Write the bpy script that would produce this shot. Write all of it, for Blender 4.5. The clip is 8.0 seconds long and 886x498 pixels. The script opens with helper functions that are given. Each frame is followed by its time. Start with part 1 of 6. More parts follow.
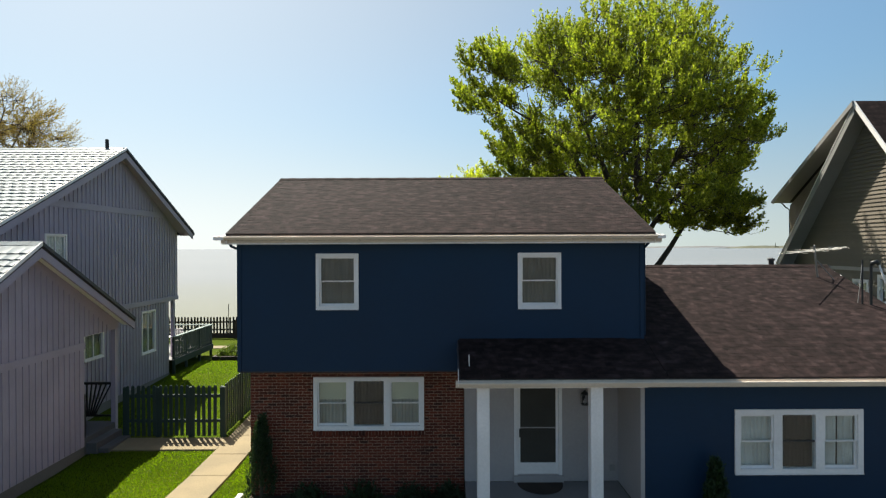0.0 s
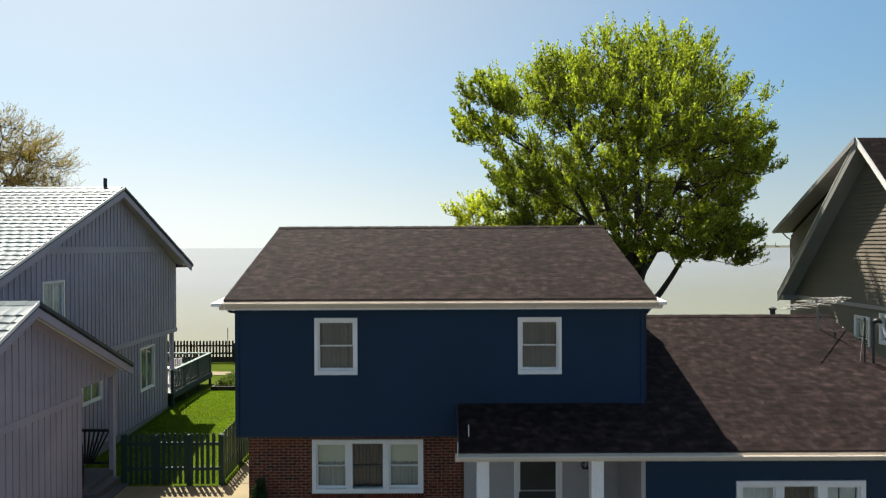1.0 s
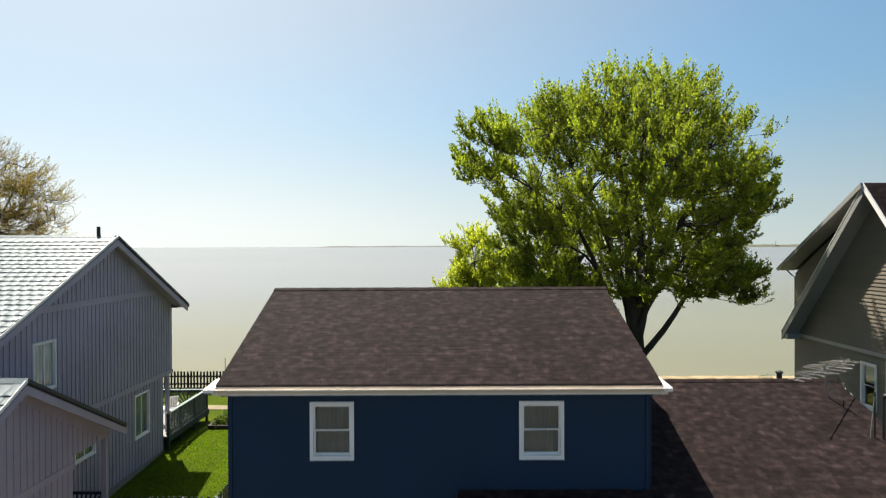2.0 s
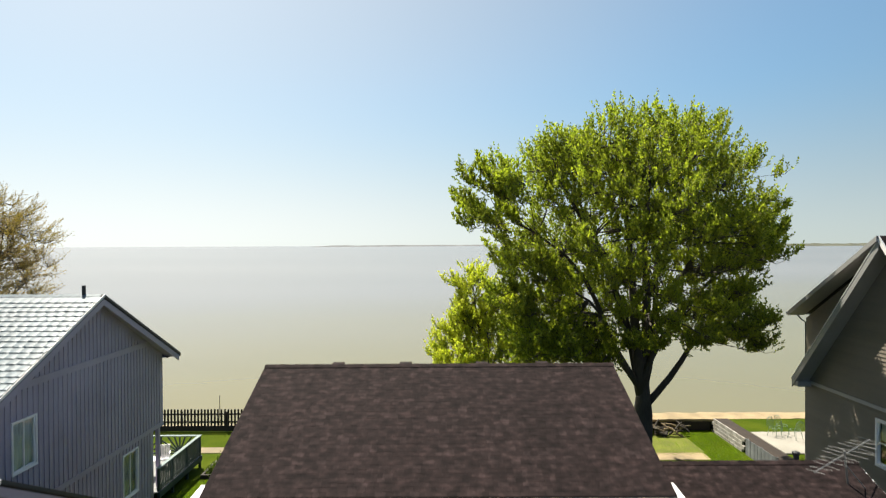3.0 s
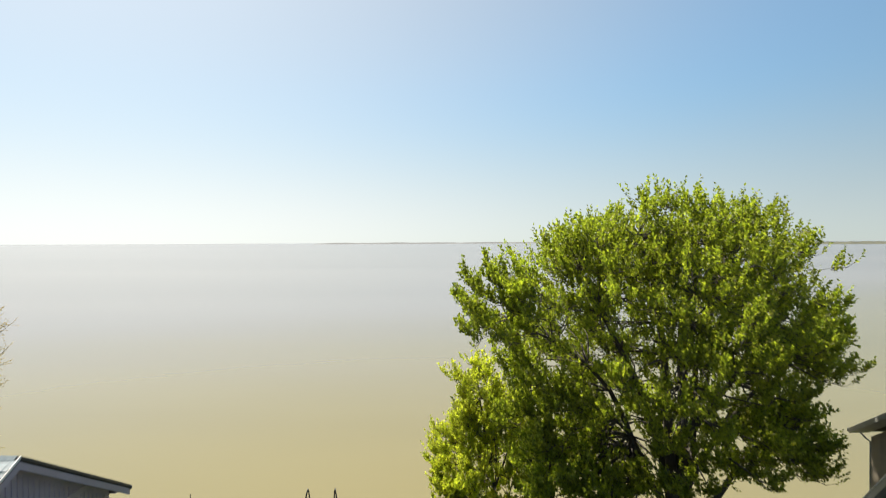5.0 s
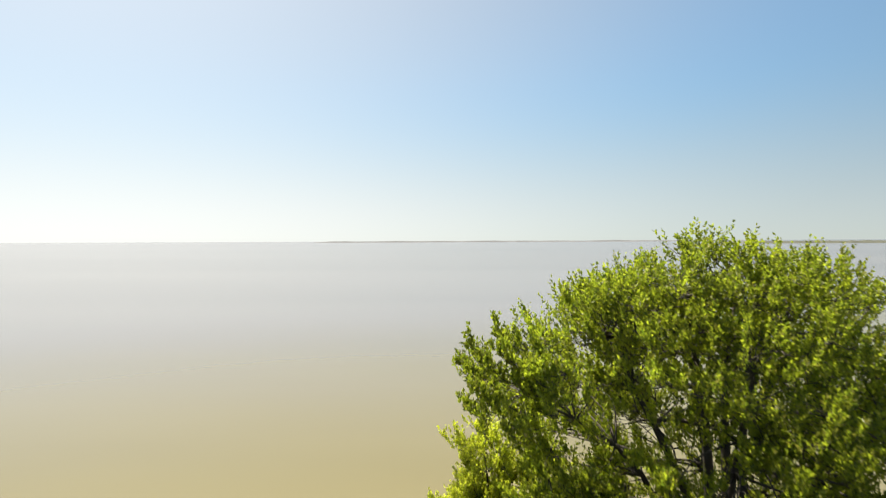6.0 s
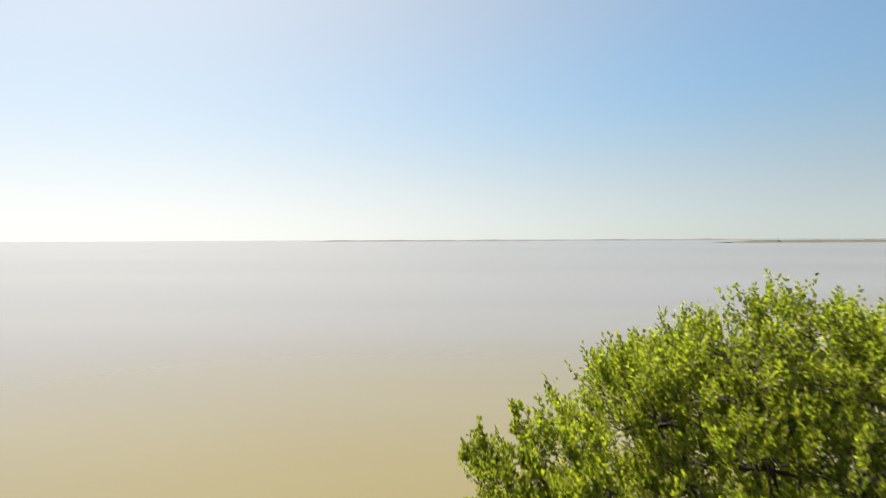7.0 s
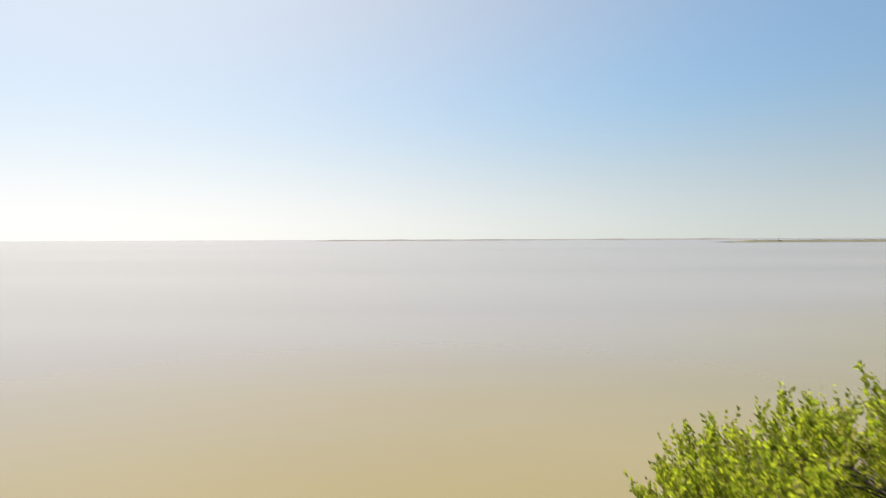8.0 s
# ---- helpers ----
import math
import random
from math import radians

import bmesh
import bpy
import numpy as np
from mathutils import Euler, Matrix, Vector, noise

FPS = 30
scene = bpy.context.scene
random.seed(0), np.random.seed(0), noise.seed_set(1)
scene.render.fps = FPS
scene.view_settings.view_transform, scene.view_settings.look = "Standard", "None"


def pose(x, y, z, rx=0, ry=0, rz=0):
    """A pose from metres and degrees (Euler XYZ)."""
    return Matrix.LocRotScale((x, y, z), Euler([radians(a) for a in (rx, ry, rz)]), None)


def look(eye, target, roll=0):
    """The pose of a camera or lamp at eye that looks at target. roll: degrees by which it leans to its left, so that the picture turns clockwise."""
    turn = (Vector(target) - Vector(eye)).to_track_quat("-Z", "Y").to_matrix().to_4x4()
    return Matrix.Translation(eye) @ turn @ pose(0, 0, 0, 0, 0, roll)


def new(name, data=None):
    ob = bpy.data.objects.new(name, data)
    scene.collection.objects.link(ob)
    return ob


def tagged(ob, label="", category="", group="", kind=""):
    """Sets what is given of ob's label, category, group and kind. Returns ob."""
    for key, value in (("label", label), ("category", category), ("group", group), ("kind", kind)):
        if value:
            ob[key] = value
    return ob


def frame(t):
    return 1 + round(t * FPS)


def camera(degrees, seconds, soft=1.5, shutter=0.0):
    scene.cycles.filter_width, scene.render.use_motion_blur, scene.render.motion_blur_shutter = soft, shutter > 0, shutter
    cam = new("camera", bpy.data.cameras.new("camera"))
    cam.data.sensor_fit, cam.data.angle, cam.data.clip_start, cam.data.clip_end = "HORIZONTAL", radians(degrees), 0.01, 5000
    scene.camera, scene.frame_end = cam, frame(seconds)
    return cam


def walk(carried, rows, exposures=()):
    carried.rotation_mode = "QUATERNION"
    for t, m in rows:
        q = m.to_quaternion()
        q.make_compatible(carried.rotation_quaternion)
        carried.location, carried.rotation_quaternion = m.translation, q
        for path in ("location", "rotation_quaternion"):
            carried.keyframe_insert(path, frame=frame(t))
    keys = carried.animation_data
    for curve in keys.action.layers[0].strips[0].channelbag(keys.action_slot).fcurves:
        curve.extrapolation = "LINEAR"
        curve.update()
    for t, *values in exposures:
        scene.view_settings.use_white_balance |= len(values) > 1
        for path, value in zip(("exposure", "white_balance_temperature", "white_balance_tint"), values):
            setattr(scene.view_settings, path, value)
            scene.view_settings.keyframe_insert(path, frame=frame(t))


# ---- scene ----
cam = camera(75.0, 8.0, soft=1.15, shutter=0.5)
METRES, EYE, TILT, LEAN, TURN = 20.0, 5.4, -0.15, 0.25, 0.0
ROWS = [
    (0, 0, 0, 0, -0, -0, 0),
    (0.5, 0.0002, 0.0015, 0.0343, 0.007, -0.04, -0.01),
    (1, 0.0006, 0.0048, 0.0725, 0.007, -0.107, -0.02),
    (1.5, 0.0011, 0.0119, 0.1155, 0.013, -0.174, -0.03),
    (3, 0.0025, 0.0641, 0.2633, 0.007, -0.335, 0.05),
    (3.5, 0.0026, 0.0962, 0.3182, 0.007, -0.436, 0.06),
    (4, 0.0023, 0.1387, 0.3709, -0.013, -0.557, 0.06),
    (4.5, 0.0025, 0.1933, 0.4204, 0.013, -0.6, 0.05),
    (6, 0.0006, 0.4365, 0.5612, 0, -0.84, 0),
    (6.5, 0.0004, 0.5359, 0.5994, 0, -0.9, 0),
    (7, -0.0028, 0.6323, 0.6347, 0, -0.97, 0),
    (7.5, -0.0079, 0.7483, 0.6659, 0, -1.03, 0),
    (8, -0.0140, 0.8557, 0.6972, 0, -1.04, 0),
]
walk(cam, [(t, pose(0, 0, EYE, TILT, LEAN, TURN) @ pose(METRES * x, METRES * y, METRES * z, 90 + pitch, roll, yaw)) for t, x, y, z, yaw, pitch, roll in ROWS],
     exposures=[(0.0, 1.08, 6700, 6.0), (4.0, 1.08, 6750, 7.0), (6.5, 1.08, 6900, 10.0), (8.0, 1.08, 7000, 13.0)])

# ---- world and sun ----
SUN_TO = Vector((-0.36, 0.52, 1.0)).normalized()
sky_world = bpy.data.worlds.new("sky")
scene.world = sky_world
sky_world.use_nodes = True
wn = sky_world.node_tree.nodes
sky = wn.new("ShaderNodeTexSky")
sky.sky_type, sky.sun_disc = "NISHITA", False
sky.sun_elevation = math.asin(SUN_TO.z)
sky.sun_rotation = math.atan2(SUN_TO.x, SUN_TO.y)
sky.air_density, sky.dust_density, sky.ozone_density = 1.3, 1.2, 0.8
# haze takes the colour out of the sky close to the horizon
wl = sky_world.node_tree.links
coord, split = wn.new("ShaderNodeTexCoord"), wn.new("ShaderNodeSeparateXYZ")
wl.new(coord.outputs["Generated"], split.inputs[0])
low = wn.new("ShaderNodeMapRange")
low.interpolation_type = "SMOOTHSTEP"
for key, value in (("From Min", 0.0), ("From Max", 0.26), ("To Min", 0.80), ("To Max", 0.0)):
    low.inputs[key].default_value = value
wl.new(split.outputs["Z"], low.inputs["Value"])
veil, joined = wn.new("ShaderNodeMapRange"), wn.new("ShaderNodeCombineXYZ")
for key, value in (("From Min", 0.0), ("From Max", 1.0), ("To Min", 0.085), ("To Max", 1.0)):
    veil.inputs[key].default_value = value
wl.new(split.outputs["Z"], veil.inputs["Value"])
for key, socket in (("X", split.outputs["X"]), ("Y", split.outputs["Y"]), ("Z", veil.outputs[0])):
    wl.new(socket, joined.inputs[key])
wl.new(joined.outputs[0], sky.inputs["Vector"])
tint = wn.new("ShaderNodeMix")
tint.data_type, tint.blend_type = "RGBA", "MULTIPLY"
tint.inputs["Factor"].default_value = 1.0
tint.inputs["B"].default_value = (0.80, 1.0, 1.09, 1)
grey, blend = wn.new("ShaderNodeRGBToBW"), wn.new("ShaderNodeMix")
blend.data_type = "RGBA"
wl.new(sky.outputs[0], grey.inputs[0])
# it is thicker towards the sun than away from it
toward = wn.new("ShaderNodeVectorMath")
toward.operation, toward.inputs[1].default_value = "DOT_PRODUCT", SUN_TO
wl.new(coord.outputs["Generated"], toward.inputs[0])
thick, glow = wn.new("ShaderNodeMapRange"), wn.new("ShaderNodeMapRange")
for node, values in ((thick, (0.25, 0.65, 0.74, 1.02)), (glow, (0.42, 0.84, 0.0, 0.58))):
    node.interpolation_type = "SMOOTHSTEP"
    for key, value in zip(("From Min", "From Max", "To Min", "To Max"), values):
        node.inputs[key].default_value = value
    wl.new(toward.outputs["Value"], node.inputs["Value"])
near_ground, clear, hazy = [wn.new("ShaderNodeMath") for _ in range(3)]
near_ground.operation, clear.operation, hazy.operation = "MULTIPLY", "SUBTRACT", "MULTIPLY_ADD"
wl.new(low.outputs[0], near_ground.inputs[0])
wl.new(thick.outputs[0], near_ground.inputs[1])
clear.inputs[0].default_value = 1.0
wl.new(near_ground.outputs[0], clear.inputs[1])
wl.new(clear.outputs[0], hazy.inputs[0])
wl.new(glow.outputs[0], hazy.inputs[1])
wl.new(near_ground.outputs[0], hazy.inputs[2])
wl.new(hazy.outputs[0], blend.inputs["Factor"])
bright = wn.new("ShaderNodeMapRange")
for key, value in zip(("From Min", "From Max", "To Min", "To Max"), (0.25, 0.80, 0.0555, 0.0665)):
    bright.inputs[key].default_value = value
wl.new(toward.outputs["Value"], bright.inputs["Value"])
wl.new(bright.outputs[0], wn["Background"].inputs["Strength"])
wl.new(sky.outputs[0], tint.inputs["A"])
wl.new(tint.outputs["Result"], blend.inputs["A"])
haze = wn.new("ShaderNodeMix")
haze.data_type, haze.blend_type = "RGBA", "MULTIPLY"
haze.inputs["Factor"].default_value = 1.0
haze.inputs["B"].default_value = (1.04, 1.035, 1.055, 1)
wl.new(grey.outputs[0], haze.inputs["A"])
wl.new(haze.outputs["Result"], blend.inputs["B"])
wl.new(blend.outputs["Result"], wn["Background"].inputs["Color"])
sun = new("sun", bpy.data.lights.new("sun", "SUN"))
sun.data.energy, sun.data.angle, sun.data.color = 5.0, radians(0.53), (1.0, 0.95, 0.86)
sun.matrix_world = look(SUN_TO * 60, (0, 0, 0))

# ---- materials ----
def nodes_of(name):
    m = bpy.data.materials.new(name)
    m.use_nodes = True
    nt = m.node_tree
    return m, nt, nt.nodes["Principled BSDF"]


def add_noise(nt, scale, detail=4.0, stretch=(1, 1, 1)):
    geo = nt.nodes.new("ShaderNodeNewGeometry")
    mp = nt.nodes.new("ShaderNodeMapping")
    mp.inputs["Scale"].default_value = stretch
    nz = nt.nodes.new("ShaderNodeTexNoise")
    nz.inputs["Scale"].default_value, nz.inputs["Detail"].default_value = scale, detail
    nt.links.new(geo.outputs["Position"], mp.inputs["Vector"])
    nt.links.new(mp.outputs[0], nz.inputs["Vector"])
    return nz.outputs["Fac"]


def ramp(nt, fac, stops):
    r = nt.nodes.new("ShaderNodeValToRGB")
    e = r.color_ramp.elements
    while len(e) < len(stops):
        e.new(0.5)
    for el, (p, c) in zip(e, stops):
        el.position, el.color = p, (*c, 1)
    nt.links.new(fac, r.inputs["Fac"])
    return r.outputs["Color"]


def mixc(nt, fac, a, b, mode="MIX"):
    n = nt.nodes.new("ShaderNodeMix")
    n.data_type, n.blend_type = "RGBA", mode
    for sock, v in ((n.inputs["Factor"], fac), (n.inputs["A"], a), (n.inputs["B"], b)):
        if isinstance(v, (int, float)):
            sock.default_value = v
        elif isinstance(v, tuple):
            sock.default_value = (*v, 1)
        else:
            nt.links.new(v, sock)
    return n.outputs["Result"]


def shade(c, k):
    return tuple(min(1.0, v * k) for v in c)


def surface(name, color, rough=0.6, big=0.8, fine=25.0, vary=0.18, bump=0.15, metal=0.0, stretch=(1, 1, 1), spread=0.0, spec=0.5):
    """Painted or raw surface: broad stains, fine grain, fine relief; spread: from piece to piece."""
    m, nt, p = nodes_of(name)
    broad = add_noise(nt, big, 3.0)
    grain = add_noise(nt, fine, 5.0, stretch)
    c1 = ramp(nt, broad, [(0.3, shade(color, 1 - vary)), (0.7, shade(color, 1 + vary))])
    c2 = ramp(nt, grain, [(0.25, (1 - vary,) * 3), (0.75, (1 + vary * 0.6,) * 3)])
    col = mixc(nt, 1.0, c1, c2, "MULTIPLY")
    if spread:
        col = mixc(nt, 1.0, col, piece_value(nt, spread), "MULTIPLY")
    nt.links.new(col, p.inputs["Base Color"])
    rr = nt.nodes.new("ShaderNodeMapRange")
    rr.inputs["To Min"].default_value, rr.inputs["To Max"].default_value = max(0.02, rough - 0.1), min(1, rough + 0.1)
    nt.links.new(broad, rr.inputs["Value"])
    nt.links.new(rr.outputs[0], p.inputs["Roughness"])
    p.inputs["Metallic"].default_value = metal
    p.inputs["Specular IOR Level"].default_value = spec
    if bump:
        b = nt.nodes.new("ShaderNodeBump")
        b.inputs["Strength"].default_value, b.inputs["Distance"].default_value = bump, 0.01
        nt.links.new(grain, b.inputs["Height"])
        nt.links.new(b.outputs[0], p.inputs["Normal"])
    return m


def piece_random(nt):
    o = nt.nodes.new("ShaderNodeObjectInfo")
    g = nt.nodes.new("ShaderNodeNewGeometry")
    a = nt.nodes.new("ShaderNodeMath")
    a.operation = "ADD"
    nt.links.new(o.outputs["Random"], a.inputs[0])
    nt.links.new(g.outputs["Random Per Island"], a.inputs[1])
    f = nt.nodes.new("ShaderNodeMath")
    f.operation = "FRACT"
    nt.links.new(a.outputs[0], f.inputs[0])
    return f.outputs[0]


def piece_value(nt, spread):
    return ramp(nt, piece_random(nt), [(0.0, (1 - spread,) * 3), (0.5, (1.0,) * 3), (1.0, (1 + spread,) * 3)])


def pieces(name, stops, rough=0.9, fine=60.0, bump=0.4, spec=0.3, metal=0.0, mid=0.0):
    """Small pieces that differ in colour one from the next."""
    m, nt, p = nodes_of(name)
    col = ramp(nt, piece_random(nt), stops)
    grain = ramp(nt, add_noise(nt, fine, 4.0), [(0.25, (0.72,) * 3), (0.75, (1.2,) * 3)])
    broad = ramp(nt, add_noise(nt, 0.7, 3.0), [(0.3, (0.86,) * 3), (0.7, (1.12,) * 3)])
    col = mixc(nt, 1.0, mixc(nt, 1.0, col, grain, "MULTIPLY"), broad, "MULTIPLY")
    if mid:
        worn = ramp(nt, add_noise(nt, 5.5, 5.0, (0.8, 1.3, 1)), [(0.3, (1 - mid,) * 3), (0.55, (1.0,) * 3), (0.75, (1 + 1.6 * mid,) * 3)])
        col = mixc(nt, 1.0, col, worn, "MULTIPLY")
    nt.links.new(col, p.inputs["Base Color"])
    p.inputs["Roughness"].default_value, p.inputs["Specular IOR Level"].default_value = rough, spec
    p.inputs["Metallic"].default_value = metal
    b = nt.nodes.new("ShaderNodeBump")
    b.inputs["Strength"].default_value, b.inputs["Distance"].default_value = bump, 0.006
    nt.links.new(add_noise(nt, fine * 1.5, 3.0), b.inputs["Height"])
    nt.links.new(b.outputs[0], p.inputs["Normal"])
    return m


def leafy(name, stops, through_light=0.55, rough=0.45, lit=(1.5, 1.9, 0.64)):
    m, nt, p = nodes_of(name)
    g = nt.nodes.new("ShaderNodeNewGeometry")
    col = ramp(nt, g.outputs["Random Per Island"], stops)
    big = ramp(nt, add_noise(nt, 0.45, 2.0), [(0.35, (0.8,) * 3), (0.65, (1.15,) * 3)])
    col = mixc(nt, 1.0, col, big, "MULTIPLY")
    nt.links.new(col, p.inputs["Base Color"])
    p.inputs["Roughness"].default_value = rough
    p.inputs["Specular IOR Level"].default_value = 0.35
    tr = nt.nodes.new("ShaderNodeBsdfTranslucent")
    bright = mixc(nt, 1.0, col, lit, "MULTIPLY")
    nt.links.new(bright, tr.inputs["Color"])
    mx = nt.nodes.new("ShaderNodeMixShader")
    mx.inputs[0].default_value = through_light
    nt.links.new(p.outputs[0], mx.inputs[1])
    nt.links.new(tr.outputs[0], mx.inputs[2])
    nt.links.new(mx.outputs[0], nt.nodes["Material Output"].inputs["Surface"])
    return m


NAVY = surface("navy_siding", (0.0042, 0.0258, 0.0610), 0.55, 0.5, 14.0, 0.10, 0.10, stretch=(0.3, 0.3, 6), spec=0.25)
WHITE = surface("white_paint", (0.83, 0.79, 0.765), 0.5, 0.9, 20.0, 0.07, 0.06)
CREAM = surface("cream_gutter", (0.66, 0.565, 0.465), 0.45, 0.9, 20.0, 0.08, 0.05)
PALE = surface("pale_grey_paint", (0.385, 0.352, 0.342), 0.6, 0.8, 20.0, 0.06, 0.06)
LILAC = surface("lilac_grey_siding", (0.378, 0.330, 0.408), 0.7, 0.7, 30.0, 0.10, 0.2, stretch=(3, 3, 0.2))
LILAC_TRIM = surface("lilac_grey_trim", (0.378, 0.331, 0.404), 0.65, 0.7, 30.0, 0.08, 0.12)
OLIVE = surface("taupe_lap_siding", (0.172, 0.143, 0.110), 0.7, 0.6, 25.0, 0.10, 0.15, stretch=(0.3, 0.3, 4), spread=0.05)
TAUPE_TRIM = surface("light_taupe_trim", (0.31, 0.30, 0.285), 0.55, 0.8, 20.0, 0.08, 0.08)
BRICK = pieces("red_brick", [(0.0, (0.066, 0.0168, 0.0095)), (0.35, (0.117, 0.0272, 0.0138)), (0.75, (0.160, 0.038, 0.019)), (1.0, (0.038, 0.0135, 0.0098))], 0.85)
MORTAR = surface("mortar", (0.36, 0.236, 0.170), 0.95, 1.2, 60.0, 0.15, 0.4)
SHINGLE = pieces("brown_asphalt_shingle", [(0.0, (0.0148, 0.0087, 0.0081)), (0.4, (0.0200, 0.0119, 0.0112)), (0.8, (0.0250, 0.0152, 0.0144)), (1.0, (0.0345, 0.0218, 0.0209))], 0.92, 90.0, spec=0.15, mid=0.60)
ROOF_DECK = surface("roof_underlay", (0.030, 0.025, 0.024), 0.95, 1.0, 60.0, 0.2, 0.4)
SILVER = pieces("silver_grey_shingle", [(0.0, (0.064, 0.095, 0.114)), (0.5, (0.080, 0.114, 0.133)), (1.0, (0.100, 0.135, 0.153))], 0.50, 40.0, 0.3, 0.42, mid=0.22)
DARKTRIM = surface("dark_drip_edge", (0.035, 0.038, 0.05), 0.5, 1.0, 20.0, 0.1, 0.05)
GREENFENCE = surface("dark_green_fence_paint", (0.020, 0.042, 0.036), 0.6, 1.5, 30.0, 0.2, 0.2, stretch=(2, 2, 0.2))
BROWNFENCE = surface("dark_brown_fence_wood", (0.035, 0.025, 0.020), 0.8, 1.5, 30.0, 0.25, 0.3, stretch=(2, 2, 0.2))
CONCRETE = surface("pale_concrete", (0.235, 0.185, 0.108), 0.9, 0.9, 35.0, 0.18, 0.3)
# darker copy of the concrete: the stoop's shade is put into the colour
SHADED_STEP = surface("weathered_grey_concrete", (0.095, 0.093, 0.096), 0.9, 0.9, 35.0, 0.16, 0.3)
SAND = surface("sandstone_cap", (0.315, 0.233, 0.128), 0.95, 0.9, 12.0, 0.30, 0.5)
BLOCK = pieces("pale_wall_block", [(0.0, (0.2598, 0.2327, 0.1948)), (0.5, (0.3139, 0.2868, 0.249)), (1.0, (0.3572, 0.3355, 0.2977))], 0.9, 40.0)
BARK = surface("dark_bark", (0.060, 0.048, 0.036), 0.95, 1.2, 14.0, 0.3, 0.8, stretch=(2, 2, 0.3))
METAL = surface("weathered_metal", (0.27, 0.26, 0.245), 0.5, 2.0, 40.0, 0.12, 0.1, metal=0.6)
BLACK = surface("black_metal", (0.015, 0.015, 0.017), 0.5, 2.0, 40.0, 0.15, 0.1)
SOIL = surface("dark_mulch", (0.036, 0.024, 0.016), 1.0, 2.0, 30.0, 0.3, 0.8)
CURTAIN = surface("pale_curtain", (0.78, 0.78, 0.75), 0.9, 2.0, 30.0, 0.22, 0.2, stretch=(4, 4, 0.2))
SHEER = surface("grey_sheer_curtain", (0.34, 0.335, 0.305), 0.9, 2.0, 30.0, 0.15, 0.2, stretch=(4, 4, 0.2))
BLIND = surface("cream_roller_blind", (0.62, 0.60, 0.46), 0.85, 1.5, 8.0, 0.10, 0.05)
# DIM, DARK and ROOM hold the darkness of unlit rooms in their colour
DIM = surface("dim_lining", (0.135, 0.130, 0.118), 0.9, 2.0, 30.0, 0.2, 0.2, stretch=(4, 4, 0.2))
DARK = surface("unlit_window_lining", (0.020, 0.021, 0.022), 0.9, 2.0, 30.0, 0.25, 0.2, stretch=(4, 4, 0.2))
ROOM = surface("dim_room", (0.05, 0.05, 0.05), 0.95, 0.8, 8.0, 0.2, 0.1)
LEAF = leafy("maple_leaf", [(0.0, (0.100, 0.111, 0.021)), (0.4, (0.216, 0.207, 0.031)), (0.8, (0.322, 0.288, 0.039)), (1.0, (0.380, 0.325, 0.044))], 0.56, lit=(1.38, 1.87, 0.81))
LEAF_YOUNG = leafy("young_leaf", [(0.0, (0.20, 0.205, 0.040)), (0.5, (0.38, 0.345, 0.062)), (1.0, (0.52, 0.44, 0.090))], 0.58)
LEAF_WILLOW = leafy("willow_catkin", [(0.0, (0.235, 0.135, 0.048)), (0.5, (0.350, 0.215, 0.068)), (1.0, (0.30, 0.215, 0.062))], 0.3)
LEAF_GRASS = leafy("grass_blade", [(0.0, (0.088, 0.138, 0.0036)), (0.6, (0.122, 0.164, 0.005)), (1.0, (0.165, 0.186, 0.010))], 0.66)
LEAF_BED = leafy("bed_plant_leaf", [(0.0, (0.060, 0.095, 0.022)), (1.0, (0.160, 0.175, 0.040))], 0.4)
LEAF_SHRUB = leafy("shrub_leaf", [(0.0, (0.012, 0.028, 0.010)), (1.0, (0.030, 0.055, 0.016))], 0.2)


def glass_material():
    m, nt, _ = nodes_of("window_glass")
    tr = nt.nodes.new("ShaderNodeBsdfTransparent")
    tr.inputs["Color"].default_value = (0.93, 0.95, 0.94, 1)
    gl = nt.nodes.new("ShaderNodeBsdfGlossy")
    gl.inputs["Roughness"].default_value = 0.015
    # gloss of each face of the pane, alike from inside and outside
    edge, steep, gloss = nt.nodes.new("ShaderNodeLayerWeight"), nt.nodes.new("ShaderNodeMath"), nt.nodes.new("ShaderNodeMath")
    edge.inputs["Blend"].default_value = 0.5
    steep.operation, steep.inputs[1].default_value = "POWER", 5.0
    gloss.operation, gloss.inputs[1].default_value, gloss.inputs[2].default_value = "MULTIPLY_ADD", 0.95, 0.05
    nt.links.new(edge.outputs["Facing"], steep.inputs[0])
    nt.links.new(steep.outputs[0], gloss.inputs[0])
    mx = nt.nodes.new("ShaderNodeMixShader")
    nt.links.new(gloss.outputs[0], mx.inputs[0])
    nt.links.new(tr.outputs[0], mx.inputs[1])
    nt.links.new(gl.outputs[0], mx.inputs[2])
    nt.links.new(mx.outputs[0], nt.nodes["Material Output"].inputs["Surface"])
    return m


GLASS = glass_material()


def grass_material():
    m, nt, p = nodes_of("lawn")
    a = ramp(nt, add_noise(nt, 0.6, 4.0), [(0.3, (0.03813, 0.06609, 0.002034)), (0.7, (0.07118, 0.09405, 0.004576))])
    b = ramp(nt, add_noise(nt, 40.0, 4.0), [(0.25, (0.6,) * 3), (0.75, (1.3,) * 3)])
    nt.links.new(mixc(nt, 1.0, a, b, "MULTIPLY"), p.inputs["Base Color"])
    p.inputs["Roughness"].default_value = 0.9
    p.inputs["Specular IOR Level"].default_value = 0.05
    bp = nt.nodes.new("ShaderNodeBump")
    bp.inputs["Strength"].default_value, bp.inputs["Distance"].default_value = 0.8, 0.03
    nt.links.new(add_noise(nt, 55.0, 3.0), bp.inputs["Height"])
    nt.links.new(bp.outputs[0], p.inputs["Normal"])
    return m


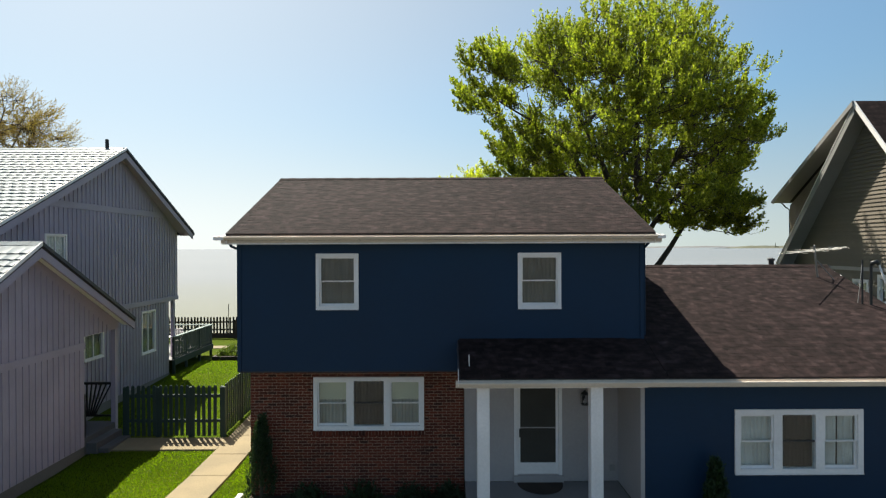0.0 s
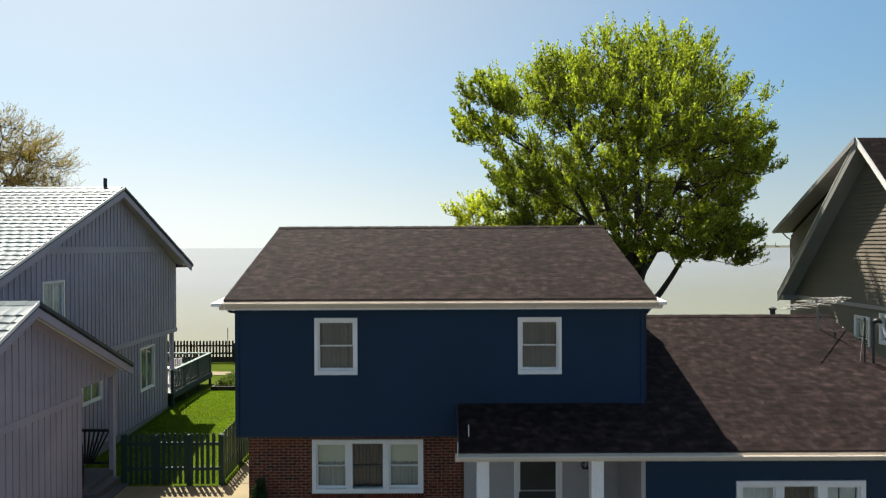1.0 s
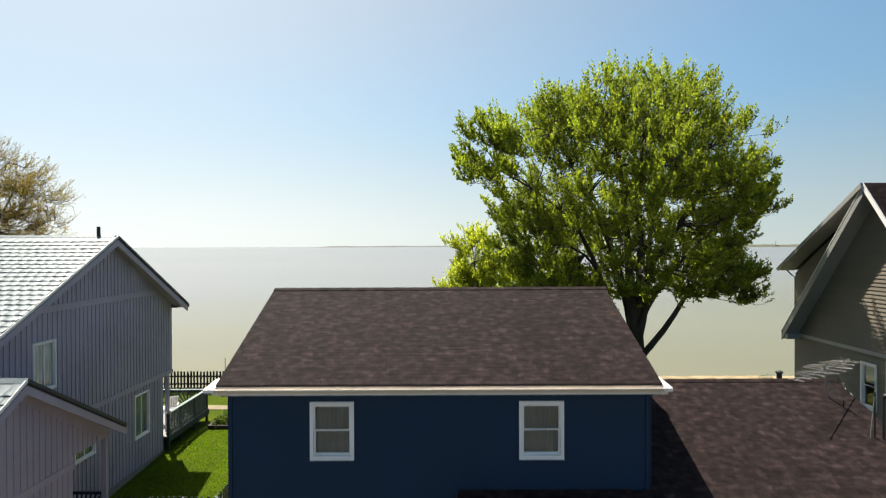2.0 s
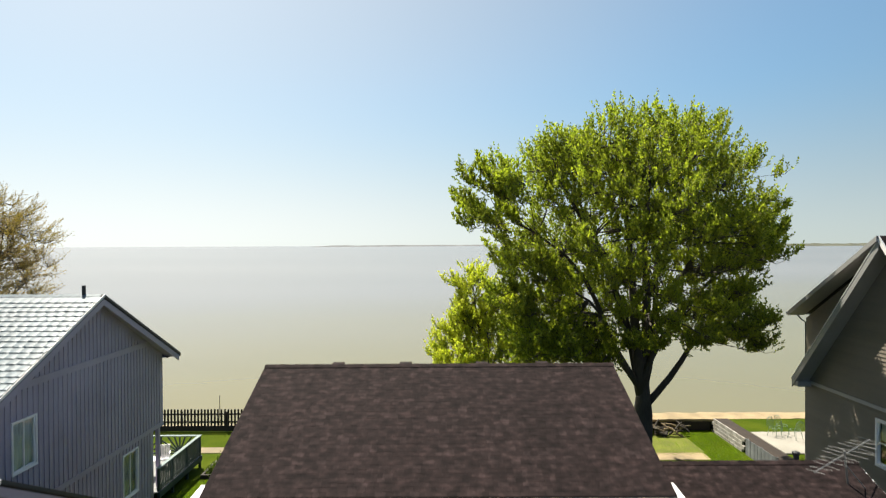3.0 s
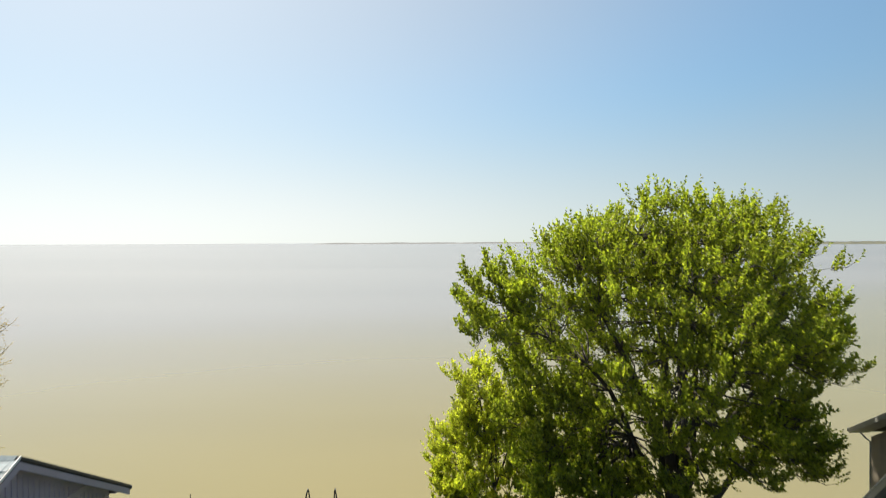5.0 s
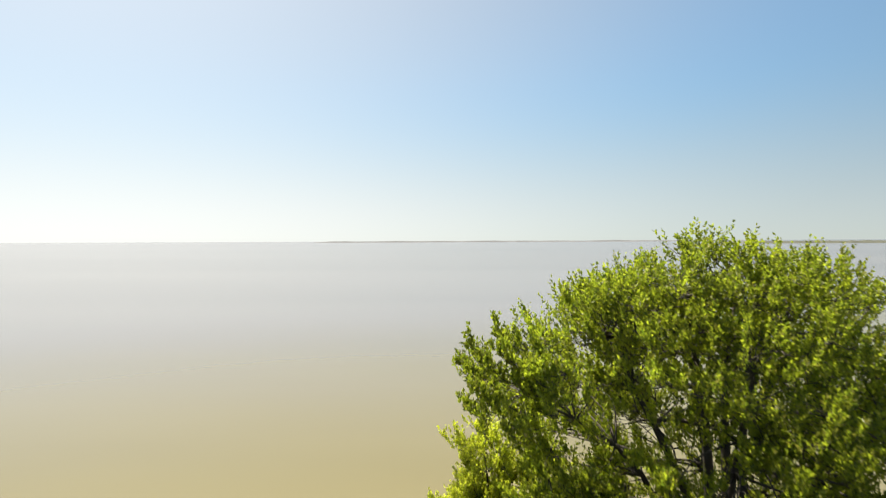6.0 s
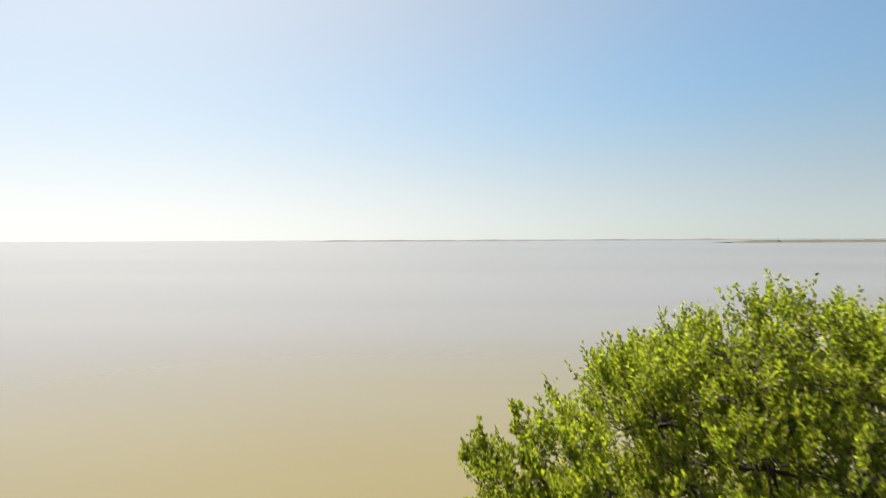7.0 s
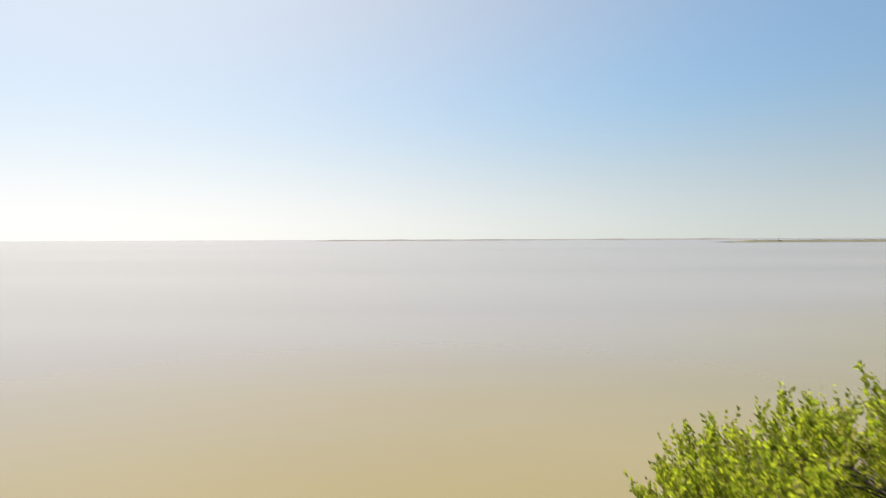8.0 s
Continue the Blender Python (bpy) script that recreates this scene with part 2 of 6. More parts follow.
def water_material():
    m, nt, p = nodes_of("silty_water")
    # base colour goes from tan near the shore to greyer farther out
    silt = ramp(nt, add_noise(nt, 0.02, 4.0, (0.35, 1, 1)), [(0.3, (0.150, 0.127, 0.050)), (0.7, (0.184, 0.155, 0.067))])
    offshore = ramp(nt, add_noise(nt, 0.006, 4.0, (0.12, 1, 1)), [(0.35, (0.144, 0.1278, 0.1126)), (0.65, (0.1921, 0.1721, 0.1532))])
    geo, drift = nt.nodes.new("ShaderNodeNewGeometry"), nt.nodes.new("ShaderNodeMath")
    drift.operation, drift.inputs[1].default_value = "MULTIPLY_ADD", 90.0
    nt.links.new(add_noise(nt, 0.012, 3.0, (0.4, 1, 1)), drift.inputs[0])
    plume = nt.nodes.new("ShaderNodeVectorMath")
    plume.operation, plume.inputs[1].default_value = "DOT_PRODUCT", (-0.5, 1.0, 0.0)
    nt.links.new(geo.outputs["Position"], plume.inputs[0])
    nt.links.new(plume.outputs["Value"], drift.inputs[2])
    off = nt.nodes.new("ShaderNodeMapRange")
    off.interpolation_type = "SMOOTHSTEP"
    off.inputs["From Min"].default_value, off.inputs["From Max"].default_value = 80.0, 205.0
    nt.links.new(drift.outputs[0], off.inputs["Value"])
    c = mixc(nt, off.outputs[0], silt, offshore)
    nt.links.new(c, p.inputs["Base Color"])
    p.inputs["Roughness"].default_value = 0.22
    p.inputs["IOR"].default_value = 1.42
    bp = nt.nodes.new("ShaderNodeBump")
    bp.inputs["Strength"].default_value, bp.inputs["Distance"].default_value = 0.16, 0.04
    nt.links.new(add_noise(nt, 0.4, 2.0, (0.5, 1, 1)), bp.inputs["Height"])
    nt.links.new(bp.outputs[0], p.inputs["Normal"])
    return m


GRASS, WATER = grass_material(), water_material()

# ---- building helpers ----
WORLD = {}


def thing(name, at, label, category, group="", kind=""):
    ob = new(name)
    ob.empty_display_size = 0.3
    ob.location = at
    WORLD[ob.name] = Matrix.Translation(at)
    return tagged(ob, label, category, group, kind)


def mesh_of(name, bm, material, smooth=False):
    me = bpy.data.meshes.new(name)
    bmesh.ops.recalc_face_normals(bm, faces=bm.faces)
    bm.to_mesh(me)
    bm.free()
    me.materials.append(material)
    if smooth:
        me.shade_smooth()
    return me


def child(name, me, parent, m=Matrix.Identity(4), label=""):
    ob = new(name, me)
    ob.parent = parent
    ob.matrix_parent_inverse = WORLD[parent.name].inverted()
    ob.matrix_basis = m
    WORLD[ob.name] = m.copy()
    if label:
        ob["label"] = label
    return ob


def part(name, bm, material, parent, label="", smooth=False):
    return child(name, mesh_of(name, bm, material, smooth), parent, label=label)


def whole(name, bm, material, label, category, group="", kind="", smooth=False):
    ob = new(name, mesh_of(name, bm, material, smooth))
    WORLD[ob.name] = Matrix.Identity(4)
    return tagged(ob, label, category, group, kind)


def box(bm, x0, y0, z0, x1, y1, z1, m=None):
    vs = [bm.verts.new((x, y, z)) for z in (z0, z1) for y in (y0, y1) for x in (x0, x1)]
    for f in ((0, 1, 3, 2), (4, 6, 7, 5), (0, 4, 5, 1), (2, 3, 7, 6), (0, 2, 6, 4), (1, 5, 7, 3)):
        bm.faces.new([vs[i] for i in f])
    if m is not None:
        for v in vs:
            v.co = m @ v.co
    return bm


def boxes(*args, m=None, bevel=0.0):
    bm = bmesh.new()
    for a in args:
        box(bm, *a, m=m)
    if bevel:
        bmesh.ops.bevel(bm, geom=bm.edges[:], offset=bevel, segments=1, affect="EDGES")
    return bm


def prism(bm, pts, axis, a, b):
    """A slab: the outline pts (two coordinates) pushed along axis from a to b."""
    def place(p, w):
        return {"x": (w, p[0], p[1]), "y": (p[0], w, p[1]), "z": (p[0], p[1], w)}[axis]
    lo = [bm.verts.new(place(p, a)) for p in pts]
    hi = [bm.verts.new(place(p, b)) for p in pts]
    bm.faces.new(lo)
    bm.faces.new(hi[::-1])
    n = len(pts)
    for i in range(n):
        bm.faces.new((lo[i], lo[(i + 1) % n], hi[(i + 1) % n], hi[i]))
    return bm


def prisms(axis, *items):
    bm = bmesh.new()
    for pts, a, b in items:
        prism(bm, pts, axis, a, b)
    return bm


def wall(axis, u0, u1, z0, z1, w0, w1, holes=()):
    """A wall with real openings. axis: what its thickness w runs along; u the other one; holes: (u0, u1, z0, z1)."""
    us = sorted({u0, u1, *(h[0] for h in holes), *(h[1] for h in holes)})
    zs = sorted({z0, z1, *(h[2] for h in holes), *(h[3] for h in holes)})
    bm, keep = bmesh.new(), set()
    for i in range(len(us) - 1):
        for j in range(len(zs) - 1):
            cu, cz = (us[i] + us[i + 1]) / 2, (zs[j] + zs[j + 1]) / 2
            if not any(h[0] < cu < h[1] and h[2] < cz < h[3] for h in holes):
                keep.add((i, j))
    made = {}

    def v(i, j, w):
        key = (i, j, w)
        if key not in made:
            p = (us[i], w, zs[j]) if axis == "y" else (w, us[i], zs[j])
            made[key] = bm.verts.new(p)
        return made[key]

    for i, j in keep:
        for w in (w0, w1):
            bm.faces.new((v(i, j, w), v(i + 1, j, w), v(i + 1, j + 1, w), v(i, j + 1, w)))
        for di, dj, a, b in ((-1, 0, (i, j), (i, j + 1)), (1, 0, (i + 1, j), (i + 1, j + 1)), (0, -1, (i, j), (i + 1, j)), (0, 1, (i, j + 1), (i + 1, j + 1))):
            if (i + di, j + dj) not in keep:
                bm.faces.new((v(*a, w0), v(*b, w0), v(*b, w1), v(*a, w1)))
    return bm


def tube(bm, pts, radii, sides=8):
    rings = []
    for k, p in enumerate(pts):
        p = Vector(p)
        way = (Vector(pts[min(k + 1, len(pts) - 1)]) - Vector(pts[max(k - 1, 0)])).normalized()
        q = way.to_track_quat("Z", "Y")
        r = radii[k] if not isinstance(radii, (int, float)) else radii
        rings.append([bm.verts.new(p + q @ Vector((r * math.cos(2 * math.pi * s / sides), r * math.sin(2 * math.pi * s / sides), 0))) for s in range(sides)])
    for a, b in zip(rings, rings[1:]):
        for s in range(sides):
            bm.faces.new((a[s], a[(s + 1) % sides], b[(s + 1) % sides], b[s]))
    bm.faces.new(rings[0][::-1])
    bm.faces.new(rings[-1])
    return bm


def window(house, at, width, height, turn, units=1, trim=0.09, material=None, slider=False, curtain="", name="window"):
    """Double-hung or sliding units side by side; at: the middle of the sill line on the wall's outer face."""
    material = material or WHITE
    m = pose(*at, 0, 0, turn)
    w2, h = width / 2, height
    bm = boxes((-w2, -0.035, 0, -w2 + trim, 0.10, h), (w2 - trim, -0.035, 0, w2, 0.10, h),
               (-w2 + trim, -0.035, h - trim, w2 - trim, 0.10, h), (-w2 + trim, -0.035, 0, w2 - trim, 0.10, trim * 0.8),
               (-w2, -0.05, -0.025, w2, -0.002, -0.002), m=m)
    win = part(name, bm, material, house)
    inner = width - 2 * trim
    each = (inner - (units - 1) * trim * 1.6) / units
    for k in range(units):
        x0 = -w2 + trim + k * (each + trim * 1.6)
        x1 = x0 + each
        if k:
            part("mullion", boxes((x0 - trim * 1.6, -0.03, trim * 0.8, x0, 0.10, h - trim), m=m), material, win)
        za, zb = trim * 0.8, h - trim
        mid = (za + zb) / 2
        s = 0.035
        if slider:
            xm = (x0 + x1) / 2
            part("sash", boxes((x0, 0.0, za, x0 + s, 0.05, zb), (xm - s / 2, 0.0, za, xm + s / 2, 0.05, zb), (x1 - s, 0.0, za, x1, 0.05, zb),
                               (x0 + s, 0.0, za, xm - s / 2, 0.05, za + s), (xm + s / 2, 0.0, za, x1 - s, 0.05, za + s),
                               (x0 + s, 0.0, zb - s, xm - s / 2, 0.05, zb), (xm + s / 2, 0.0, zb - s, x1 - s, 0.05, zb), m=m), material, win)
            spans = [(x0 + s, xm - s / 2, za + s, zb - s, 0.02), (xm + s / 2, x1 - s, za + s, zb - s, 0.03)]
        elif curtain[k:k + 1] == "d":
            # rail takes the dark room colour so that it sinks into the pane
            part("meeting_rail", boxes((x0, 0.01, mid - 0.015, x1, 0.05, mid + 0.015), m=m), ROOM, win, "meeting rail in the dark room colour")
            spans = [(x0, x1, mid + 0.016, zb, 0.03), (x0, x1, za, mid - 0.016, 0.03)]
        else:
            part("upper_sash", boxes((x0, 0.0, mid, x0 + s, 0.04, zb), (x1 - s, 0.0, mid, x1, 0.04, zb), (x0 + s, 0.0, zb - s, x1 - s, 0.04, zb), (x0 + s, 0.0, mid - 0.006, x1 - s, 0.04, mid + 0.016), m=m), material, win)
            part("lower_sash", boxes((x0, 0.042, za, x0 + s, 0.08, mid), (x1 - s, 0.042, za, x1, 0.08, mid), (x0 + s, 0.042, za, x1 - s, 0.08, za + 0.05), (x0 + s, 0.042, mid - 0.012, x1 - s, 0.08, mid + 0.012), m=m), material, win)
            spans = [(x0 + s, x1 - s, mid + 0.016, zb - s, 0.02), (x0 + s, x1 - s, za + 0.05, mid - 0.012, 0.06)]
        for a, b, c, d, y in spans:
            p = part("pane", boxes((a, y, c, b, y + 0.006, d), m=m), GLASS, win)
            p.visible_shadow = False
        kind = curtain[k] if k < len(curtain) else "-"
        if kind == "c":
            bm = bmesh.new()
            n = 28
            for side in (0, 1):
                lo, hi = [], []
                for q in range(n + 1):
                    f = q / n * 0.48 + side * 0.52
                    y = 0.125 + 0.028 * math.sin(q * 1.5 + k * 2 + side) + 0.014 * math.sin(q * 0.6 + k)
                    lo.append(bm.verts.new(m @ Vector((x0 + f * each, y + 0.01, za))))
                    hi.append(bm.verts.new(m @ Vector((x0 + f * each, y, zb))))
                for q in range(n):
                    bm.faces.new((lo[q], lo[q + 1], hi[q + 1], hi[q]))
            part("curtain", bm, CURTAIN, win, "pale gathered curtain", smooth=True)
        elif kind in "ghdm":
            bm = bmesh.new()
            n = 40
            lo, hi = [], []
            for q in range(n + 1):
                y = 0.115 + 0.014 * math.sin(q * 1.35 + k * 2) + 0.012 * math.sin(q * 0.6 + k)
                lo.append(bm.verts.new(m @ Vector((x0 + q / n * each, y + 0.008, za))))
                hi.append(bm.verts.new(m @ Vector((x0 + q / n * each, y, zb))))
            for q in range(n):
                bm.faces.new((lo[q], lo[q + 1], hi[q + 1], hi[q]))
            # SHEER is a curtain; DIM and DARK sheets paint the room's darkness
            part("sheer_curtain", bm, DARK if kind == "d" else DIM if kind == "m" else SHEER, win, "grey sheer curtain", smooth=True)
            if kind == "h":
                part("roller_blind", boxes((x0 + 0.01, 0.084, mid + 0.10, x1 - 0.01, 0.088, zb), (x0 + 0.01, 0.082, mid + 0.075, x1 - 0.01, 0.09, mid + 0.10), m=m), BLIND, win, "cream roller blind pulled partly down")
        elif kind in "bs":
            drop = mid + 0.12 if kind == "b" else mid - 0.25
            part("roller_blind", boxes((x0 + 0.01, 0.13, drop, x1 - 0.01, 0.136, zb), (x0 + 0.01, 0.125, drop - 0.03, x1 - 0.01, 0.14, drop), m=m), BLIND, win, "cream roller blind half drawn")
    return win


def mesh_from(name, verts, faces, material):
    """Joined pieces from arrays: verts (n, 3), faces (m, 4) or (m, 3)."""
    me = bpy.data.meshes.new(name)
    verts, faces = np.asarray(verts, np.float32), np.asarray(faces, np.int32)
    me.vertices.add(len(verts))
    me.vertices.foreach_set("co", verts.ravel())
    k = faces.shape[1]
    me.loops.add(faces.size)
    me.loops.foreach_set("vertex_index", faces.ravel())
    me.polygons.add(len(faces))
    me.polygons.foreach_set("loop_start", np.arange(0, faces.size, k, dtype=np.int32))
    me.update(calc_edges=True)
    me.shade_flat()
    me.materials.append(material)
    return me


def shingles(roof, origin, along, up, width, length, course, tab, material, near, inside=None, name="shingle", thick=0.011, jitter=0.006, lifts=0.003, warp=0.0, camber=0.0):
    """Courses of shingles on a roof slope, lowest first. near(u, v): those built as pieces of their own; the rest joined."""
    rng = random.Random(len(roof.name) * 7 + int(width * 10))
    along, up = Vector(along).normalized(), Vector(up).normalized()
    n = along.cross(up)
    if n.z < 0:
        n = -n
    basis = Matrix((along, up, n)).transposed()
    shapes = {}

    def shape(w):
        if w not in shapes:
            bm = box(bmesh.new(), 0, 0, 0.0, w, course * 1.5, 0.008)
            for q in (0.25, 0.5, 0.75) if camber else ():
                bmesh.ops.bisect_plane(bm, geom=[*bm.verts, *bm.edges, *bm.faces], plane_co=(w * q, 0, 0), plane_no=(1, 0, 0))
            for v in bm.verts:
                v.co.z += (thick - 0.008 + camber * math.sin(math.pi * v.co.x / w)) * (1 - v.co.y / (course * 1.5)) if v.co.z > 0.006 else 0.0
            shapes[w] = mesh_of(name, bm, material)
        return shapes[w]

    verts, faces, count = [], [], 0
    rows = int(length / course)
    for r in range(rows):
        v, u = r * course, -rng.random() * tab
        while u < width:
            w = tab if camber else rng.choice((0.7, 0.85, 1.0, 1.2)) * tab
            a, b = max(u, 0), min(u + w, width)
            u += w
            if b - a < 0.03 or (inside and not inside((a + b) / 2, v)):
                continue
            lift = rng.uniform(0, lifts)
            at = Vector(origin) + along * (a + 0.0015) + up * (v + rng.uniform(-jitter, jitter)) + n * lift
            if count < 300 and near(a, v) and abs((b - a) - w) < 1e-6:
                child(name, shape(round(w - 0.003, 4)), roof, Matrix.Translation(at) @ basis.to_4x4() @ Matrix.Rotation(rng.uniform(-warp, warp) * 3, 4, "Y"))
                count += 1
                continue
            ww, top = b - a - 0.003, min(course * 1.5, length - v)
            base, wl_, wr_ = len(verts), rng.uniform(0, warp), rng.uniform(0, warp)
            steps = 4 if camber else 1
            for q in range(steps + 1):
                x, f = ww * q / steps, q / steps
                z = thick + wl_ + (wr_ - wl_) * f + camber * math.sin(math.pi * f)
                verts += [at + along * x + up * y + n * z for y, z in ((0, 0), (top, 0), (0, z), (top, 0.008))]
            for i in range(base, base + 4 * steps, 4):
                faces += [(i + 2, i + 6, i + 7, i + 3), (i, i + 4, i + 6, i + 2), (i + 5, i + 1, i + 3, i + 7)]
            i = base + 4 * steps
            faces += [(base + 1, base, base + 2, base + 3), (i, i + 1, i + 3, i + 2)]
    ob = child("shingle_field", mesh_from("shingle_field", [tuple(v) for v in verts], faces, material), roof)
    ob["kind"] = "stuff"


# ---- the ground, the lake and the far shore ----
def gz(y):
    return -0.4 + 0.5 * min(1.0, max(0.0, (y - 15.0) / 11.0))


LAKE = -0.9
bm = bmesh.new()
xs = [-4800, -300, -60, -30, -20, -14, -10, -6, -2, 2, 6, 10, 14, 18, 30, 60, 300, 4800]
ys = [-400, -60, -20, 0, 8, 12, 15, 17, 19, 21, 23, 26, 30, 34.8, 35.3, 37.0, 300, 4900]
grid = [[bm.verts.new((x, y, gz(y) if y < 35 else (0.0 if y < 36 else -3.0))) for x in xs] for y in ys]
for a, b in zip(grid, grid[1:]):
    for i in range(len(xs) - 1):
        bm.faces.new((a[i], a[i + 1], b[i + 1], b[i]))
whole("ground", bm, GRASS, "bright green mown lawn sloping gently to the lake", "ground", kind="structure")
lake = boxes((-4700, 35.25, LAKE - 0.3, 4700, 4850, LAKE))
for axis, cuts in ((Vector((0, 1, 0)), (60, 95, 140, 200, 280, 400, 600, 1000, 1900, 3200)), (Vector((1, 0, 0)), (-1800, -700, -250, -80, 80, 250, 700, 1800))):
    for cut in cuts:
        bmesh.ops.bisect_plane(lake, geom=[*lake.verts, *lake.edges, *lake.faces], plane_co=axis * cut, plane_no=axis)
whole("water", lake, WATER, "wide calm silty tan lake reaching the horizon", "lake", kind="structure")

# out of view; added to tune bounce light and window reflections on the fronts
whole("road", boxes((-400, -300, -0.5, 400, 10.4, -0.36)), surface("grey_street", (0.080, 0.072, 0.060), 0.9, 0.3, 30.0, 0.2, 0.4), "unseen grey ground added to set the light bounced onto the facades", "road", kind="structure")

# far shore: low wooded land, an uneven top
def far_land(x0, x1, y, top, rng):
    bm = bmesh.new()
    n = int((x1 - x0) / 14)
    lo, hi, back = [], [], []
    for k in range(n + 1):
        x = x0 + (x1 - x0) * k / n
        fade = min(1, 0.25 + k / (n * 0.06), (n - k) / (n * 0.06) + 0.3)
        h = top * fade * (0.62 + 0.28 * noise.noise((x * 0.006, y * 0.01, 0)) + 0.16 * rng.random())
        lo.append(bm.verts.new((x, y, LAKE - 0.2)))
        hi.append(bm.verts.new((x, y + 20, LAKE + max(0.8, h))))
        back.append(bm.verts.new((x, y + 160, LAKE - 0.2)))
    for k in range(n):
        bm.faces.new((lo[k], lo[k + 1], hi[k + 1], hi[k]))
        bm.faces.new((hi[k], hi[k + 1], back[k + 1], back[k]))
    return bm


rng = random.Random(5)
# distance haze is put into the colours: the farther strip is paler and greyer
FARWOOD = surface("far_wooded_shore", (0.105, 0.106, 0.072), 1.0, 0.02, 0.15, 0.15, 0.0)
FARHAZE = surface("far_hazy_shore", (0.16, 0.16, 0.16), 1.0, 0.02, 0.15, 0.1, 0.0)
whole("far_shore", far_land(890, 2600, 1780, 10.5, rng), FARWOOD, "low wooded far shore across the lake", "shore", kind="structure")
whole("far_shore", far_land(-700, 1700, 3100, 10, rng), FARHAZE, "thin strip of distant shore with haze in its grey colour", "shore", kind="structure")

tower = thing("far_tower", (1034, 1795, LAKE), "thin distant tower above the wooded far shore", "tower")
part("mast", tube(bmesh.new(), [(1034, 1795, LAKE), (1034, 1795, LAKE + 9), (1034, 1795, LAKE + 17)], [1.2, 0.8, 0.5], 8), FARWOOD, tower)
part("base", boxes((1029, 1790, LAKE - 0.1, 1041, 1799, LAKE + 5.0)), FARWOOD, tower)

# seawall and its pale cap
seawall = thing("seawall", (0, 34.2, 0.1), "low timber seawall with a pale sandy stone cap", "seawall", kind="structure")
for k in range(24):
    x = -7.3 + k * 1.6
    part("seawall_panel", boxes((x + 0.01, 33.72 + 0.02 * (k % 2), 0.0, x + 1.59, 33.88, 0.62), bevel=0.012), BROWNFENCE, seawall)
x = -7.3
while x < 31.5:
    w = rng.uniform(2.2, 4.5)
    bm = bmesh.new()
    n = 8
    near = [(x + 0.004 + (w - 0.008) * q / n, 33.68 + rng.uniform(-0.05, 0.05)) for q in range(n + 1)]
    far = [(x + 0.004 + (w - 0.008) * q / n, 34.95 + rng.uniform(-0.14, 0.10)) for q in range(n + 1)]
    prism(bm, near + far[::-1], "z", 0.63, 0.75 + rng.uniform(-0.006, 0.006))
    part("cap_stone", bm, SAND, seawall)
    x += w
part("footing", boxes((-7.3, 33.89, -1.6, 31.8, 35.2, 0.625)), CONCRETE, seawall)
part("footing", boxes((-60, 34.3, -1.6, -7.31, 35.2, 0.12)), CONCRETE, seawall)
part("footing", boxes((31.81, 34.3, -1.6, 70, 35.2, 0.12)), CONCRETE, seawall)

# paths
path = thing("garden_path", (-6, 15, -0.3), "pale buff concrete slab path beside the lawn", "path", kind="structure")
def slab(bx, ya, xa, xb, yb, th=0.05):
    bm = bmesh.new()
    p = [(bx[0], ya), (bx[1], ya), (xb, yb), (xa, yb)]
    lo = [bm.verts.new((x, y, gz(y) - 0.05)) for x, y in p]
    hi = [bm.verts.new((x, y, gz(y) + th)) for x, y in p]
    bm.faces.new(hi)
    for i in range(4):
        bm.faces.new((lo[i], lo[(i + 1) % 4], hi[(i + 1) % 4], hi[i]))
    bmesh.ops.bevel(bm, geom=[e for e in bm.edges if abs(e.verts[0].co.z - e.verts[1].co.z) < 0.02], offset=0.01, segments=1, affect="EDGES")
    return bm
for k in range(10):
    y0 = 10.41 + k * 1.4
    part("slab", slab((-6.45, -5.45), y0 + 0.01, -6.45, -5.45, y0 + 1.39), CONCRETE, path)
for k in range(3):
    x0 = -9.9 + k * 1.15
    part("slab", slab((x0, x0 + 1.14), 16.35, x0, x0 + 1.14, 17.25), CONCRETE, path)

# ---- the navy house ----
house = thing("house", (0, 16.8, -0.4), "navy and red-brick two-storey house with brown shingle roof", "house")
UX0, UX1, UY0, UY1, UZ0, UZ1 = -4.58, 4.46, 12.88, 20.85, 2.65, 5.505
up_l, up_r = (-2.835, -1.885, 4.045, 5.275), (1.665, 2.63, 4.045, 5.275)
def hole(w, t=0.05):
    return (w[0] + t, w[1] - t, w[2] + t, w[3] - t)
upper = part("upper_wall", wall("y", UX0, UX1, UZ0, UZ1, UY0, UY0 + 0.15, [hole(up_l), hole(up_r)]), NAVY, house, "smooth navy siding, upper storey")
part("upper_side_wall", prisms("x", ([(UY0 + 0.15, UZ0), (UY1, UZ0), (UY1, UZ1), (16.85, 7.16), (UY0 + 0.15, UZ1 + 0.05)], UX0, UX0 + 0.15)), NAVY, house)
part("upper_side_wall", prisms("x", ([(UY0 + 0.15, UZ0), (UY1, UZ0), (UY1, UZ1), (16.85, 7.16), (UY0 + 0.15, UZ1 + 0.05)], UX1 - 0.15, UX1)), NAVY, house)
part("back_wall", boxes((UX0 + 0.15, UY1 - 0.15, -0.4, UX1 - 0.15, UY1, UZ1)), NAVY, house)
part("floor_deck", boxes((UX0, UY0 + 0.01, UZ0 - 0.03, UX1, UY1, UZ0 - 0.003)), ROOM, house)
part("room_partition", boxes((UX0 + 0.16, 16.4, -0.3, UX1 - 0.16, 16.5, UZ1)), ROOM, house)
part("corner_board", boxes((UX0 - 0.015, UY0 - 0.02, UZ0, UX0 + 0.07, UY0 - 0.002, UZ1)), NAVY, house)
